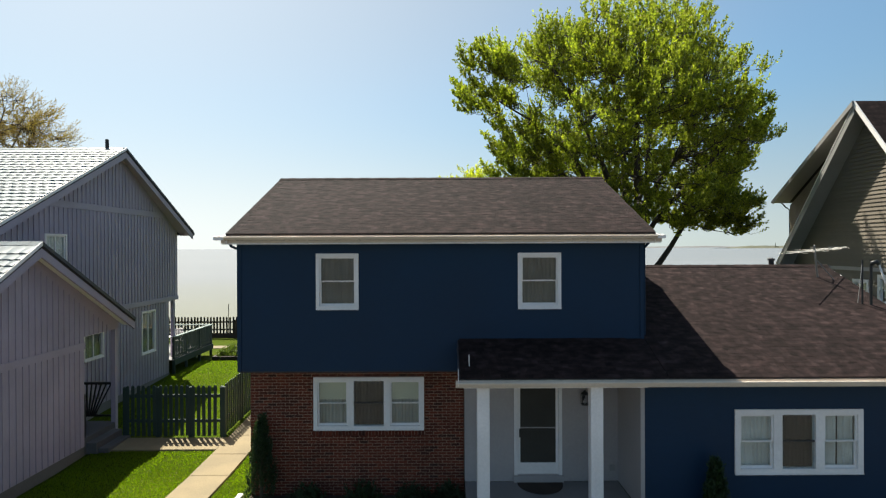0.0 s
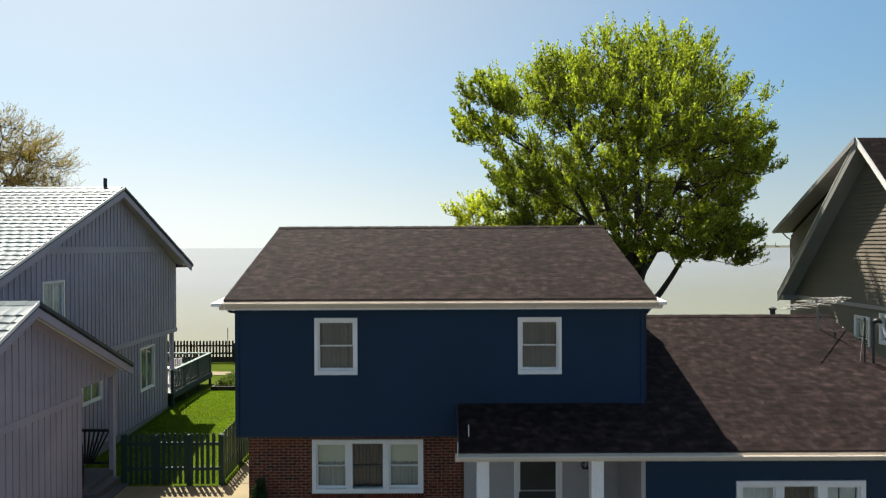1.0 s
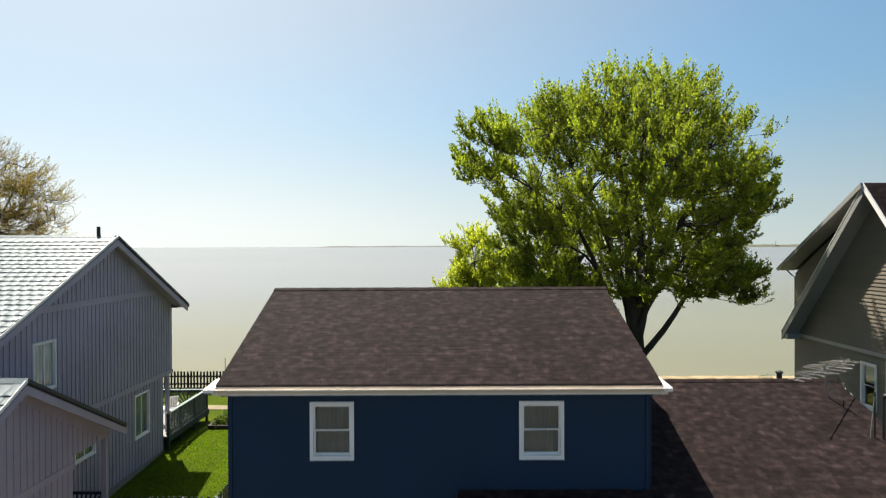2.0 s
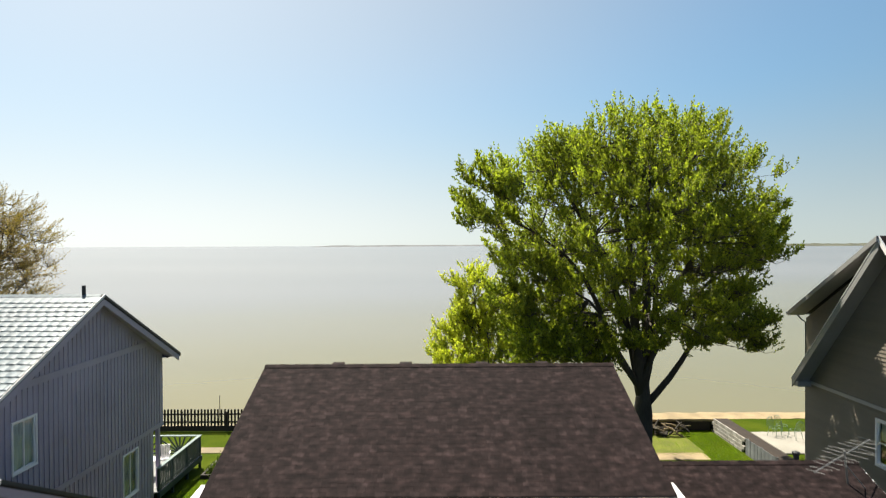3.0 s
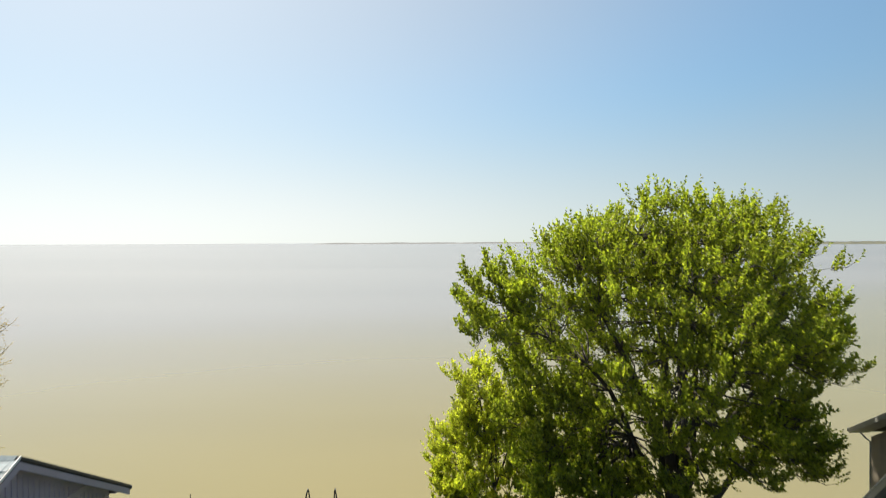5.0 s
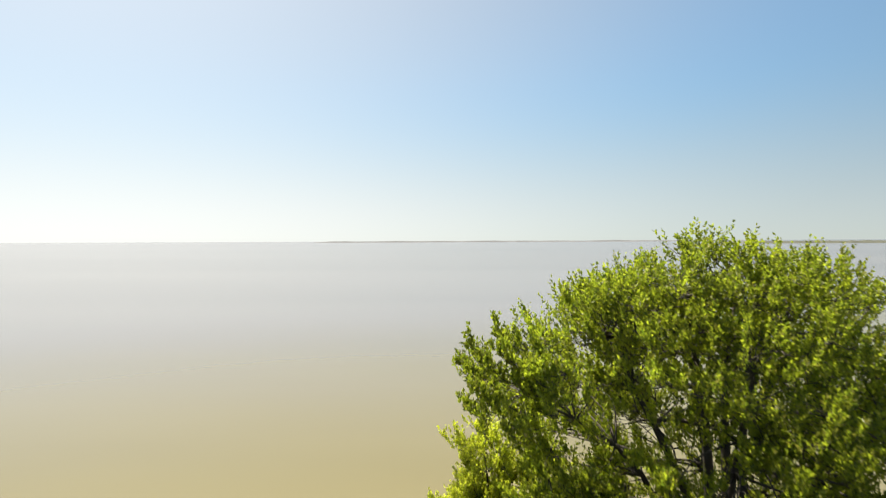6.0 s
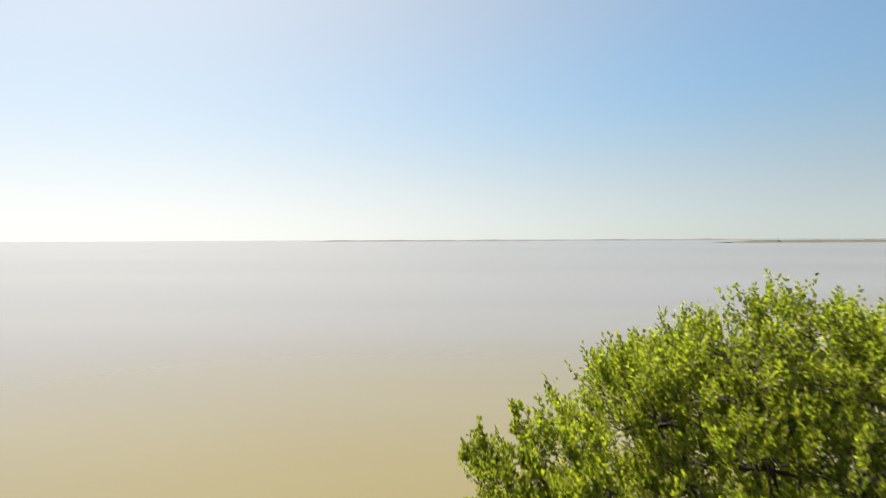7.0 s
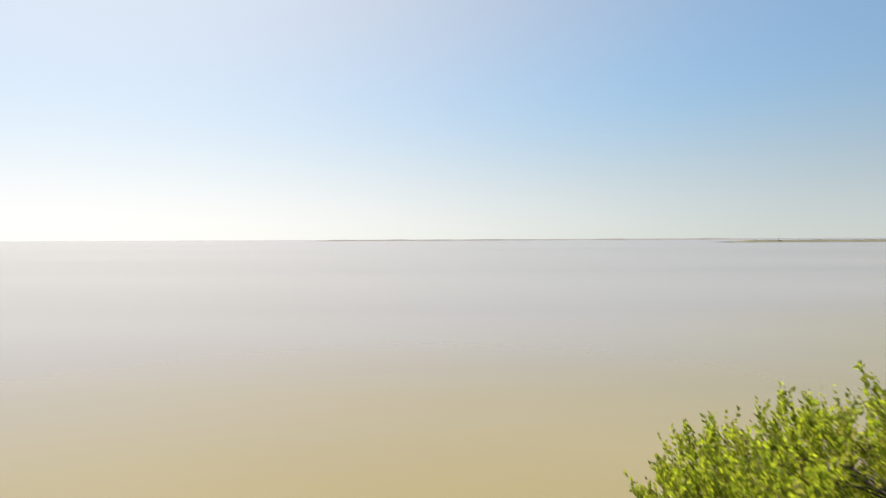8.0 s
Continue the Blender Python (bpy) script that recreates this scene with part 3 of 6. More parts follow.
part("corner_board", boxes((UX1 - 0.07, UY0 - 0.02, 3.2, UX1 + 0.015, UY0 - 0.002, UZ1)), NAVY, house)
window(house, ((up_l[0] + up_l[1]) / 2, UY0, up_l[2]), up_l[1] - up_l[0], up_l[3] - up_l[2], 0, trim=0.075, curtain="m")
window(house, ((up_r[0] + up_r[1]) / 2, UY0, up_r[2]), up_r[1] - up_r[0], up_r[3] - up_r[2], 0, trim=0.075, curtain="m")

# roof
def roof_slab(parent, y0, z0, y1, z1, x0, x1, th, mat, name="roof"):
    return part(name, prisms("x", ([(y0, z0), (y1, z1), (y1, z1 - th), (y0, z0 - th)], x0, x1)), mat, parent)
RY, RZ, EY, EZ = 16.85, 7.40, 12.56, 5.71
main_roof = roof_slab(house, EY, EZ, RY, RZ, -4.73, 4.63, 0.14, ROOF_DECK)
back_roof = roof_slab(house, 2 * RY - EY, EZ, RY, RZ - 0.001, -4.73, 4.63, 0.14, ROOF_DECK)
part("soffit", boxes((-4.83, EY + 0.03, 5.485, 4.76, UY0, 5.51)), WHITE, house)
part("fascia", boxes((-4.84, EY + 0.02, 5.512, 4.77, EY + 0.05, 5.66)), CREAM, house)
for x in (-4.73, 4.61):
    part("rake_board", prisms("x", ([(EY, EZ - 0.142), (RY, RZ - 0.142), (RY, RZ - 0.29), (EY, EZ - 0.22)], x, x + 0.02)), WHITE, house, "white rake board")
def gutter(parent, x0, x1, y, z, mat, h=0.13, d=0.13):
    pts = [(y, z - 0.055), (y + 0.02, z - h * 0.7), (y + d * 0.35, z - h), (y + d, z - h), (y + d, z - 0.02), (y + d - 0.012, z - 0.02), (y + d - 0.012, z - h + 0.014), (y + d * 0.4, z - h + 0.014), (y + 0.034, z - h * 0.7 + 0.01), (y + 0.014, z - 0.055)]
    part("gutter_lip", prisms("x", ([(y - 0.010, z - 0.056), (y - 0.004, z - 0.044), (y + 0.022, z - 0.040), (y + 0.030, z - 0.050), (y + 0.022, z - 0.060)], x0, x1)), mat, parent, "rolled gutter lip")
    return part("gutter", prisms("x", (pts, x0, x1)), mat, parent, "cream metal eaves gutter")
gutter(house, -4.93, 4.74, EY - 0.13, EZ - 0.02, CREAM, 0.115)
def downpipe(parent, pts, mat, r=0.035):
    part("downpipe", tube(bmesh.new(), pts, r, 8), mat, parent, smooth=False)
downpipe(house, [(-4.72, EY + 0.1, 5.56), (-4.68, EY + 0.22, 5.44), (-4.63, UY0 + 0.3, 5.36), (-4.63, UY0 + 0.36, 5.28), (-4.63, UY0 + 0.36, 2.7)], NAVY, 0.03)
downpipe(house, [(4.56, EY + 0.1, 5.56), (4.53, EY + 0.22, 5.46), (4.505, UY0 + 0.05, 5.38), (4.505, UY0 + 0.06, 5.3), (4.505, UY0 + 0.06, 3.42)], NAVY, 0.03)

for xa, xb in ((-4.95, -4.735), (4.632, 4.80)):
    part("gutter_return", prisms("x", ([(EY - 0.13, EZ - 0.06), (EY + 0.62, EZ + 0.0), (EY + 0.62, EZ - 0.09), (EY - 0.13, EZ - 0.13)], xa, xb)), WHITE, house, "white boxed eave return")
# brick storey
BY = 13.45
bwin = (-3.03, -0.46, 1.18, 2.39)
brick_wall = part("brick_wall", wall("y", -4.50, 0.47, -0.45, 2.61, BY + 0.006, BY + 0.2, [hole(bwin)]), MORTAR, house, "red running-bond brick wall with pale mortar")
part("side_wall", boxes((-4.50, BY + 0.2, -0.45, -4.3, UY1 - 0.15, 2.5)), MORTAR, house)
part("frieze_board", boxes((-4.52, UY0 + 0.16, 2.585, 0.5, BY - 0.002, 2.617)), NAVY, house)
window(house, ((bwin[0] + bwin[1]) / 2, BY, bwin[2]), bwin[1] - bwin[0], bwin[3] - bwin[2], 0, units=3, curtain="hdh")

# wing
WY, WEY, WEZ, WRY, WRZ = 11.85, 11.47, 2.79, 16.6, 4.83
wwin = (5.97, 8.60, 0.74, 2.05)
part("wing_wall", wall("y", 4.10, 10.8, -0.45, 2.62, WY, WY + 0.15, [hole(wwin)]), NAVY, house, "smooth navy siding, single-storey wing")
part("wing_side_wall", prisms("x", ([(WY + 0.15, -0.45), (21.3, -0.45), (21.3, 2.62), (WRY, 4.58), (WY + 0.15, 2.7)], 10.65, 10.8)), NAVY, house)
part("wing_back_wall", boxes((4.1, 21.15, -0.45, 10.65, 21.3, 2.62)), NAVY, house)
part("wing_partition", boxes((4.3, 15.0, -0.4, 10.64, 15.1, 2.7)), ROOM, house)
part("wing_ceiling", boxes((4.3, WY + 0.16, 2.45, 10.64, 21.1, 2.5)), ROOM, house)
window(house, ((wwin[0] + wwin[1]) / 2, WY, wwin[2]), wwin[1] - wwin[0], wwin[3] - wwin[2], 0, units=3, trim=0.11, curtain="cdc")
slope = (WRZ - WEZ) / (WRY - WEY)
wing_roof = roof_slab(house, WEY, WEZ, WRY, WRZ, 4.47, 11.0, 0.12, ROOF_DECK, "wing_roof")
roof_slab(house, 21.7, WEZ, WRY, WRZ - 0.001, 4.47, 11.0, 0.12, ROOF_DECK, "wing_roof")
porch_roof = roof_slab(house, WEY, WEZ, UY0 - 0.022, WEZ + slope * (UY0 - 0.022 - WEY), 0.32, 4.47, 0.12, ROOF_DECK, "porch_roof")
part("rake_board", prisms("x", ([(WEY, WEZ - 0.004), (WRY, WRZ - 0.004), (WRY, WRZ - 0.17), (WEY, WEZ - 0.17)], 11.0, 11.02)), WHITE, house)
part("rake_board", prisms("x", ([(WEY, WEZ - 0.004), (UY0 - 0.03, WEZ + slope * (UY0 - 0.03 - WEY) - 0.004), (UY0 - 0.03, WEZ + slope * (UY0 - 0.03 - WEY) - 0.20), (WEY, WEZ - 0.17)], 0.30, 0.32)), DARKTRIM, house)
gutter(house, 0.24, 11.06, WEY - 0.12, WEZ - 0.015, CREAM, 0.15)
part("wing_soffit", boxes((0.34, WEY + 0.02, 2.60, 10.98, WY, 2.622)), WHITE, house)
part("end_flashing", boxes((0.285, 11.36, 2.66, 0.297, 11.50, 2.98)), WHITE, house, "bent white flashing at the porch eave")
part("end_flashing", boxes((0.52, 11.85, 2.95, 0.535, 12.0, 3.17)), WHITE, house)

# porch
PY, PZ = 13.38, -0.03
door = (1.63, 2.74, PZ + 0.17, 2.46)
part("porch_back_wall", wall("y", 0.48, 4.10, PZ, 2.60, PY, PY + 0.14, [(door[0] + 0.06, door[1] - 0.06, PZ + 0.17, 2.40)]), PALE, house, "pale grey painted porch wall")
part("porch_side_wall", boxes((4.04, WY, PZ, 4.098, PY, 2.60)), PALE, house)
part("porch_side_trim", boxes((4.04, WY - 0.012, PZ, 4.125, WY - 0.002, 2.60)), PALE, house)
part("porch_ceiling", boxes((0.34, WY + 0.01, 2.625, 4.09, PY, 2.65)), WHITE, house)
part("porch_beam", boxes((0.40, 11.55, 2.575, 4.09, 11.80, 2.598)), WHITE, house)
part("porch_floor", boxes((0.48, 11.50, -0.42, 4.03, PY - 0.003, PZ), bevel=0.01), surface("grey_porch_floor", (0.21, 0.198, 0.195), 0.7, 1.0, 30.0, 0.12, 0.15), house)
for x in (0.67, 2.95):
    part("column", boxes((x, 11.56, PZ + 0.002, x + 0.25, 11.79, 2.573), bevel=0.008), WHITE, house, "square white porch column")
d0, d1, dz0, dz1 = door
dr = part("door", boxes((d0, PY - 0.03, dz0 - 0.02, d0 + 0.075, PY + 0.1, dz1), (d1 - 0.075, PY - 0.03, dz0 - 0.02, d1, PY + 0.1, dz1), (d0 + 0.075, PY - 0.03, dz1 - 0.07, d1 - 0.075, PY + 0.1, dz1)), WHITE, house, "white storm door with tall dark glass")
part("storm_door_frame", boxes((d0 + 0.08, PY, dz0, d0 + 0.145, PY + 0.04, dz1 - 0.075), (d1 - 0.145, PY, dz0, d1 - 0.08, PY + 0.04, dz1 - 0.075), (d0 + 0.145, PY, dz0, d1 - 0.145, PY + 0.04, dz0 + 0.26), (d0 + 0.145, PY, dz1 - 0.14, d1 - 0.145, PY + 0.04, dz1 - 0.075)), WHITE, dr)
part("mid_rail", boxes((d0 + 0.146, PY + 0.006, 1.20, d1 - 0.146, PY + 0.03, 1.222)), PALE, dr)
# opaque dark sheet instead of glass, so that nothing mirrors in the door
part("insect_screen", boxes((d0 + 0.145, PY + 0.012, dz0 + 0.26, d1 - 0.145, PY + 0.018, 1.199), (d0 + 0.145, PY + 0.012, 1.223, d1 - 0.145, PY + 0.018, dz1 - 0.14)), surface("dark_insect_screen", (0.060, 0.056, 0.048), 0.8, 1.0, 60.0, 0.15, 0.1, spec=0.2), dr, "dark matte sheet filling the storm door")
part("door_leaf", boxes((d0 + 0.09, PY + 0.09, dz0, d1 - 0.09, PY + 0.13, dz1 - 0.08)), surface("dark_door", (0.045, 0.042, 0.040), 0.5, 1, 10, 0.1, 0.1), dr)
part("door_handle", boxes((d0 + 0.115, PY - 0.045, 1.0, d0 + 0.14, PY - 0.002, 1.19), bevel=0.006), BLACK, dr, "black pull handle")
part("threshold", boxes((d0 - 0.02, PY - 0.10, PZ + 0.002, d1 + 0.02, PY - 0.004, dz0 - 0.025)), PALE, dr)

# ---- the lilac-grey neighbour ----
left = thing("house", (-16, 20, -0.3), "lilac-grey board-and-batten house with silver shingle roof", "house")
LX = -11.67
w_up, w_lo, w_sm = (16.9, 17.88, 4.42, 5.86), (22.35, 23.42, 1.28, 2.95), (18.75, 19.85, 1.72, 2.62)
LYF, LYN = 25.36, 15.3
gable = part("gable_wall", wall("x", LYN, LYF, 3.2, 6.0, LX - 0.15, LX, [hole(w_up, 0.04)]), LILAC, left, "lilac-grey vertical board-and-batten siding")
part("gable_peak", prisms("x", ([(LYN, 6.0), (LYF, 6.0), (LYF, 6.22), (20.75, 8.84), (LYN, 6.1)], LX - 0.15, LX)), LILAC, left)
lower = part("lower_wall", wall("x", LYN, 24.6, -0.4, 3.2, LX - 0.18, LX - 0.03, [hole(w_lo, 0.04), hole(w_sm, 0.04)]), LILAC, left)
part("back_wall", boxes((-21, LYF - 0.15, 3.2, LX - 0.16, LYF, 6.2)), LILAC, left)
part("lower_back_wall", boxes((-21, 24.45, -0.2, LX - 0.19, 24.6, 3.15)), LILAC, left)
part("front_wall", boxes((-21, LYN, -0.4, LX - 0.19, LYN + 0.15, 6.05)), LILAC, left)
part("end_wall", boxes((-21.15, LYN, -0.4, -21.0, LYF, 6.05)), LILAC, left)
part("floor_deck", boxes((-21, LYN + 0.16, 3.12, LX - 0.16, LYF - 0.005, 3.19)), ROOM, left)
part("belt_board", boxes((LX + 0.002, 16.85, 6.68, LX + 0.03, 24.3, 6.88)), LILAC_TRIM, left)
part("belt_board", boxes((LX + 0.002, LYN, 3.18, LX + 0.03, LYF + 0.02, 3.36)), LILAC_TRIM, left)
part("foundation", boxes((LX - 0.25, LYN, -0.45, LX - 0.005, 24.6, 0.12)), surface("grey_foundation", (0.22, 0.21, 0.20), 0.9, 1, 30, 0.15, 0.3), left)
LAP, LAZ = 20.75, 9.0
lroof = part("roof", prisms("x", ([(14.7, 6.03), (LAP, LAZ), (LAP, LAZ - 0.12), (14.7, 5.91)], -21.6, -11.37)), ROOF_DECK, left)
part("roof", prisms("x", ([(25.65, 6.16), (LAP, LAZ - 0.001), (LAP, LAZ - 0.12), (25.65, 6.04)], -21.6, -11.37)), ROOF_DECK, left)
part("rake_board", prisms("x", ([(14.7, 5.905), (LAP, LAZ - 0.125), (LAP, LAZ - 0.34), (14.7, 5.69)], -11.42, -11.37)), LILAC_TRIM, left)
part("rake_board", prisms("x", ([(25.65, 6.035), (LAP, LAZ - 0.125), (LAP, LAZ - 0.34), (25.65, 5.82)], -11.42, -11.37)), LILAC_TRIM, left)
for a, b in (((14.7, 6.045), (LAP, LAZ + 0.03)), ((25.65, 6.175), (LAP, LAZ + 0.03))):
    part("drip_edge", prisms("x", ([a, b, (b[0], b[1] - 0.09), (a[0], a[1] - 0.09)], -11.368, -11.34)), DARKTRIM if a[0] > LAP else WHITE, left)
    part("rake_soffit", prisms("x", ([(a[0], a[1] - 0.19), (b[0], b[1] - 0.20), (b[0], b[1] - 0.22), (a[0], a[1] - 0.21)], LX + 0.001, -11.422)), LILAC_TRIM, left)
part("gutter", boxes((-21.6, 25.652, 5.98, -11.08, 25.78, 6.13), bevel=0.02), DARKTRIM, left)
part("eave_soffit", boxes((-21.5, LYF + 0.001, 5.98, -11.43, 25.64, 6.01)), LILAC_TRIM, left)
downpipe(left, [(-11.8, 25.5, 5.97), (-11.8, 25.32, 5.86), (-11.8, 25.235, 5.76), (-11.8, 25.235, 3.3)], LILAC_TRIM, 0.03)
tb = tube(bmesh.new(), [(-12.05, 20.75, 8.9), (-12.05, 20.75, 9.33)], 0.06, 12)
part("vent_pipe", tb, BLACK, left, "short black roof vent pipe")
for w in (w_up, w_lo):
    window(left, (LX if w is w_up else LX - 0.03, (w[0] + w[1]) / 2, w[2]), w[1] - w[0], w[3] - w[2], 90, slider=True, trim=0.05, curtain="c" if w is w_up else "g")
window(left, (LX - 0.03, (w_sm[0] + w_sm[1]) / 2, w_sm[2]), w_sm[1] - w_sm[0], w_sm[3] - w_sm[2], 90, slider=True, trim=0.05, curtain="g")
part("corner_post", boxes((-11.83, 25.02, 0.7, -11.69, 25.16, 3.19), bevel=0.006), LILAC_TRIM, left)

# the far verge widens towards the eave
for ob in left.children:
    if ob.name.split(".")[0] in ("roof", "rake_board", "drip_edge", "rake_soffit"):
        for v in ob.data.vertices:
            if v.co.x > -11.6 and v.co.y > LAP + 0.1 and v.co.x > LX + 0.02:
                v.co.x += 0.27 * (v.co.y - LAP) / 4.9

# battens
def battens(w, x, y0, y1, zlo, zhi, step=0.215, skip=()):
    n = int((y1 - y0) / step)
    for k in range(n):
        y = y0 + 0.1 + k * step
        spans = [(zlo(y), zhi(y))]
        for s0, s1, za, zb in skip:
            if s0 - 0.03 < y < s1 + 0.03:
                spans = [q for a, b in spans for q in ((a, min(b, za - 0.03)), (max(a, zb + 0.03), b))]
        for a, b in spans:
            if b - a < 0.12:
                continue
            child("batten", mesh_of("batten", boxes((0, -0.02, 0, 0.022, 0.02, b - a)), LILAC), w, Matrix.Translation((x, y, a)))
battens(gable, LX + 0.001, LYN, LYF, lambda y: 3.37, lambda y: min(6.67, (6.0 if y < LAP else 6.05) + (0.49 * (y - 14.9) if y < LAP else 0.585 * (25.6 - y)) - 0.30), skip=[w_up])
battens(gable, LX + 0.001, 16.0, 24.6, lambda y: 6.89, lambda y: (6.0 + 0.49 * (y - 14.9) if y < LAP else 6.05 + 0.585 * (25.6 - y)) - 0.30)
battens(lower, LX - 0.029, 18.0, 24.6, lambda y: 0.13, lambda y: 3.17, skip=[w_lo, w_sm])

# garage
garage = thing("garage", (-14, 14, -0.4), "lilac-grey board-and-batten garage with gabled silver roof", "garage")
GX, GY0, GY1 = -10.0, 10.6, 16.05
gw = part("garage_wall", wall("x", GY0, GY1, -0.1, 3.1, GX - 0.15, GX), LILAC, garage)
part("garage_peak", prisms("x", ([(GY0, 3.1), (17.75, 3.1), (17.75, 3.19), (13.84, 5.37), (GY0, 3.42)], GX - 0.15, GX)), LILAC, garage)
part("entry_header", boxes((GX - 0.15, GY1 + 0.001, 2.96, GX, 17.75, 3.098)), LILAC, garage)
part("garage_back_wall", boxes((-18, GY1 - 0.15, -0.3, GX - 0.16, GY1, 3.09)), LILAC, garage)
part("garage_front_wall", boxes((-18, GY0, -0.3, GX - 0.16, GY0 + 0.15, 3.3)), LILAC, garage)
part("belt_board", boxes((GX + 0.002, GY0, 2.62, GX + 0.03, GY1 + 0.02, 2.8)), LILAC_TRIM, garage)
part("foundation", boxes((GX - 0.2, GY0, -0.45, GX - 0.01, GY1, -0.1)), surface("stained_foundation", (0.15, 0.138, 0.125), 0.9, 1, 30, 0.15, 0.3), garage)
groof = part("roof", prisms("x", ([(9.9, 3.20), (13.84, 5.55), (13.84, 5.43), (9.9, 3.08)], -18.2, -9.62)), ROOF_DECK, garage)
part("roof", prisms("x", ([(18.0, 3.24), (13.84, 5.549), (13.84, 5.43), (18.0, 3.12)], -18.2, -9.62)), ROOF_DECK, garage)
for y0, dz in ((9.9, 0.09), (18.0, 0.14)):
    part("rake_board", prisms("x", ([(y0, 2.985 + dz), (13.84, 5.425), (13.84, 5.21), (y0, 2.77 + dz)], -9.67, -9.62)), LILAC_TRIM, garage)
    part("drip_edge", prisms("x", ([(y0, 3.13 + dz), (13.84, 5.585), (13.84, 5.49), (y0, 3.03 + dz)], -9.618, -9.59)), DARKTRIM if y0 > 14 else WHITE, garage)
    part("rake_soffit", prisms("x", ([(y0, 2.92 + dz), (13.84, 5.38), (13.84, 5.36), (y0, 2.90 + dz)], GX + 0.001, -9.672)), WHITE, garage)
part("entry_ceiling", boxes((-11.6, GY1 + 0.001, 3.06, GX - 0.152, 17.75, 3.09)), LILAC, garage)
part("entry_post", boxes((-10.14, 17.58, -0.2, -10.0, 17.72, 2.955), bevel=0.006), LILAC_TRIM, garage)
battens(gw, GX + 0.001, GY0, GY1, lambda y: -0.08, lambda y: 2.61)
battens(gw, GX + 0.001, GY0, GY1 + 1.3, lambda y: 2.81 if y < GY1 else 2.97, lambda y: 5.5 - 0.607 * abs(y - 13.84) - 0.34)

# ---- the taupe neighbour ----
right = thing("house", (20, 22, 0.3), "taupe lap-sided house with steep gable and dormer", "house")
RX = 16.2
rwin, rwin2 = (21.95, 22.8, 2.35, 4.10), (20.35, 21.5, 3.2, 4.32)
RAY, RAZ = 21.86, 10.88
rlow = part("lower_wall", wall("x", 17.0, 27.0, 0.2, 4.45, RX + 0.02, RX + 0.15, [hole(rwin, 0.04), hole(rwin2, 0.04)]), OLIVE, right, "taupe lap siding, ground storey")
rgab = part("gable_wall", prisms("x", ([(17.2, 4.45), (26.98, 4.45), (26.98, 7.30), (RAY, 10.55), (17.2, 4.7)], RX + 0.02, RX + 0.15)), OLIVE, right)
part("belt_board", boxes((RX - 0.035, 17.0, 4.43, RX - 0.002, 27.02, 4.57)), PALE, right, "weathered pale belt board")
part("back_wall", boxes((RX + 0.16, 26.84, 0.2, 28, 26.99, 7.3)), OLIVE, right)
part("end_wall", boxes((28, 17.0, 0.2, 28.15, 27.0, 7.3)), OLIVE, right)
part("front_wall", boxes((RX + 0.16, 17.0, 0.2, 28, 17.15, 4.6)), OLIVE, right)
part("room_floor", boxes((RX + 0.16, 17.16, 4.2, 28, 26.8, 4.3)), ROOM, right)
def rslab(name, y0, z0, y1, z1, x0, x1, t0, t1, mat, label=""):
    return part(name, prisms("x", ([(y0, z0 - t0), (y1, z1 - t0), (y1, z1 - t1), (y0, z0 - t1)], x0, x1)), mat, right, label)
rroof = rslab("roof", 16.2, 3.75, RAY, RAZ, 15.62, 28.5, 0, 0.14, ROOF_DECK)
rslab("dormer_roof", 27.15, 7.58, RAY, RAZ - 0.002, 15.55, 28.5, 0, 0.12, ROOF_DECK)
# sunlit rake edges are painted: white here, taupe on the other boards
rslab("rake_board", 16.2, 3.75, RAY, RAZ, 15.57, 15.618, 0.0, 0.26, WHITE, "rake board coloured white for the sun on it")
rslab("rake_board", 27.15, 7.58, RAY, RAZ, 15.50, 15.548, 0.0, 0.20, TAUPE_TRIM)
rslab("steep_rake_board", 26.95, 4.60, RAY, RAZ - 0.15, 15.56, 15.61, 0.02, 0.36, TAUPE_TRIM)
rslab("steep_rake_roof", 26.95, 4.60, RAY, RAZ - 0.15, 15.612, RX - 0.002, 0.0, 0.08, ROOF_DECK)
rslab("steep_rake_soffit", 26.95, 4.60, RAY, RAZ - 0.15, 15.612, RX - 0.002, 0.26, 0.31, TAUPE_TRIM)
rslab("dormer_soffit", 27.1, 7.61, RAY, RAZ - 0.002, 15.552, RX + 0.02, 0.16, 0.2, TAUPE_TRIM)
# thin white strip paints the sunlit top of the steep rake
rslab("rake_cap", 26.97, 4.62, RAY, RAZ - 0.13, 15.545, 15.60, -0.005, 0.035, WHITE, "rake edge, white standing for the sun on it")
part("rake_return", boxes((15.6, 26.55, 4.32, RX - 0.003, 27.02, 4.56), bevel=0.02), TAUPE_TRIM, right)
part("gutter", boxes((15.5, 27.16, 7.42, 28.4, 27.28, 7.55), bevel=0.02), TAUPE_TRIM, right)
downpipe(right, [(15.9, 27.15, 7.45), (16.1, 27.08, 7.2), (16.235, 27.04, 7.1), (16.235, 27.04, 0.4)], TAUPE_TRIM, 0.032)
window(right, (RX, (rwin[0] + rwin[1]) / 2, rwin[2]), rwin[1] - rwin[0], rwin[3] - rwin[2], -90, trim=0.1, curtain="b")
window(right, (RX, (rwin2[0] + rwin2[1]) / 2, rwin2[2]), rwin2[1] - rwin2[0], rwin2[3] - rwin2[2], -90, trim=0.12, curtain="s")

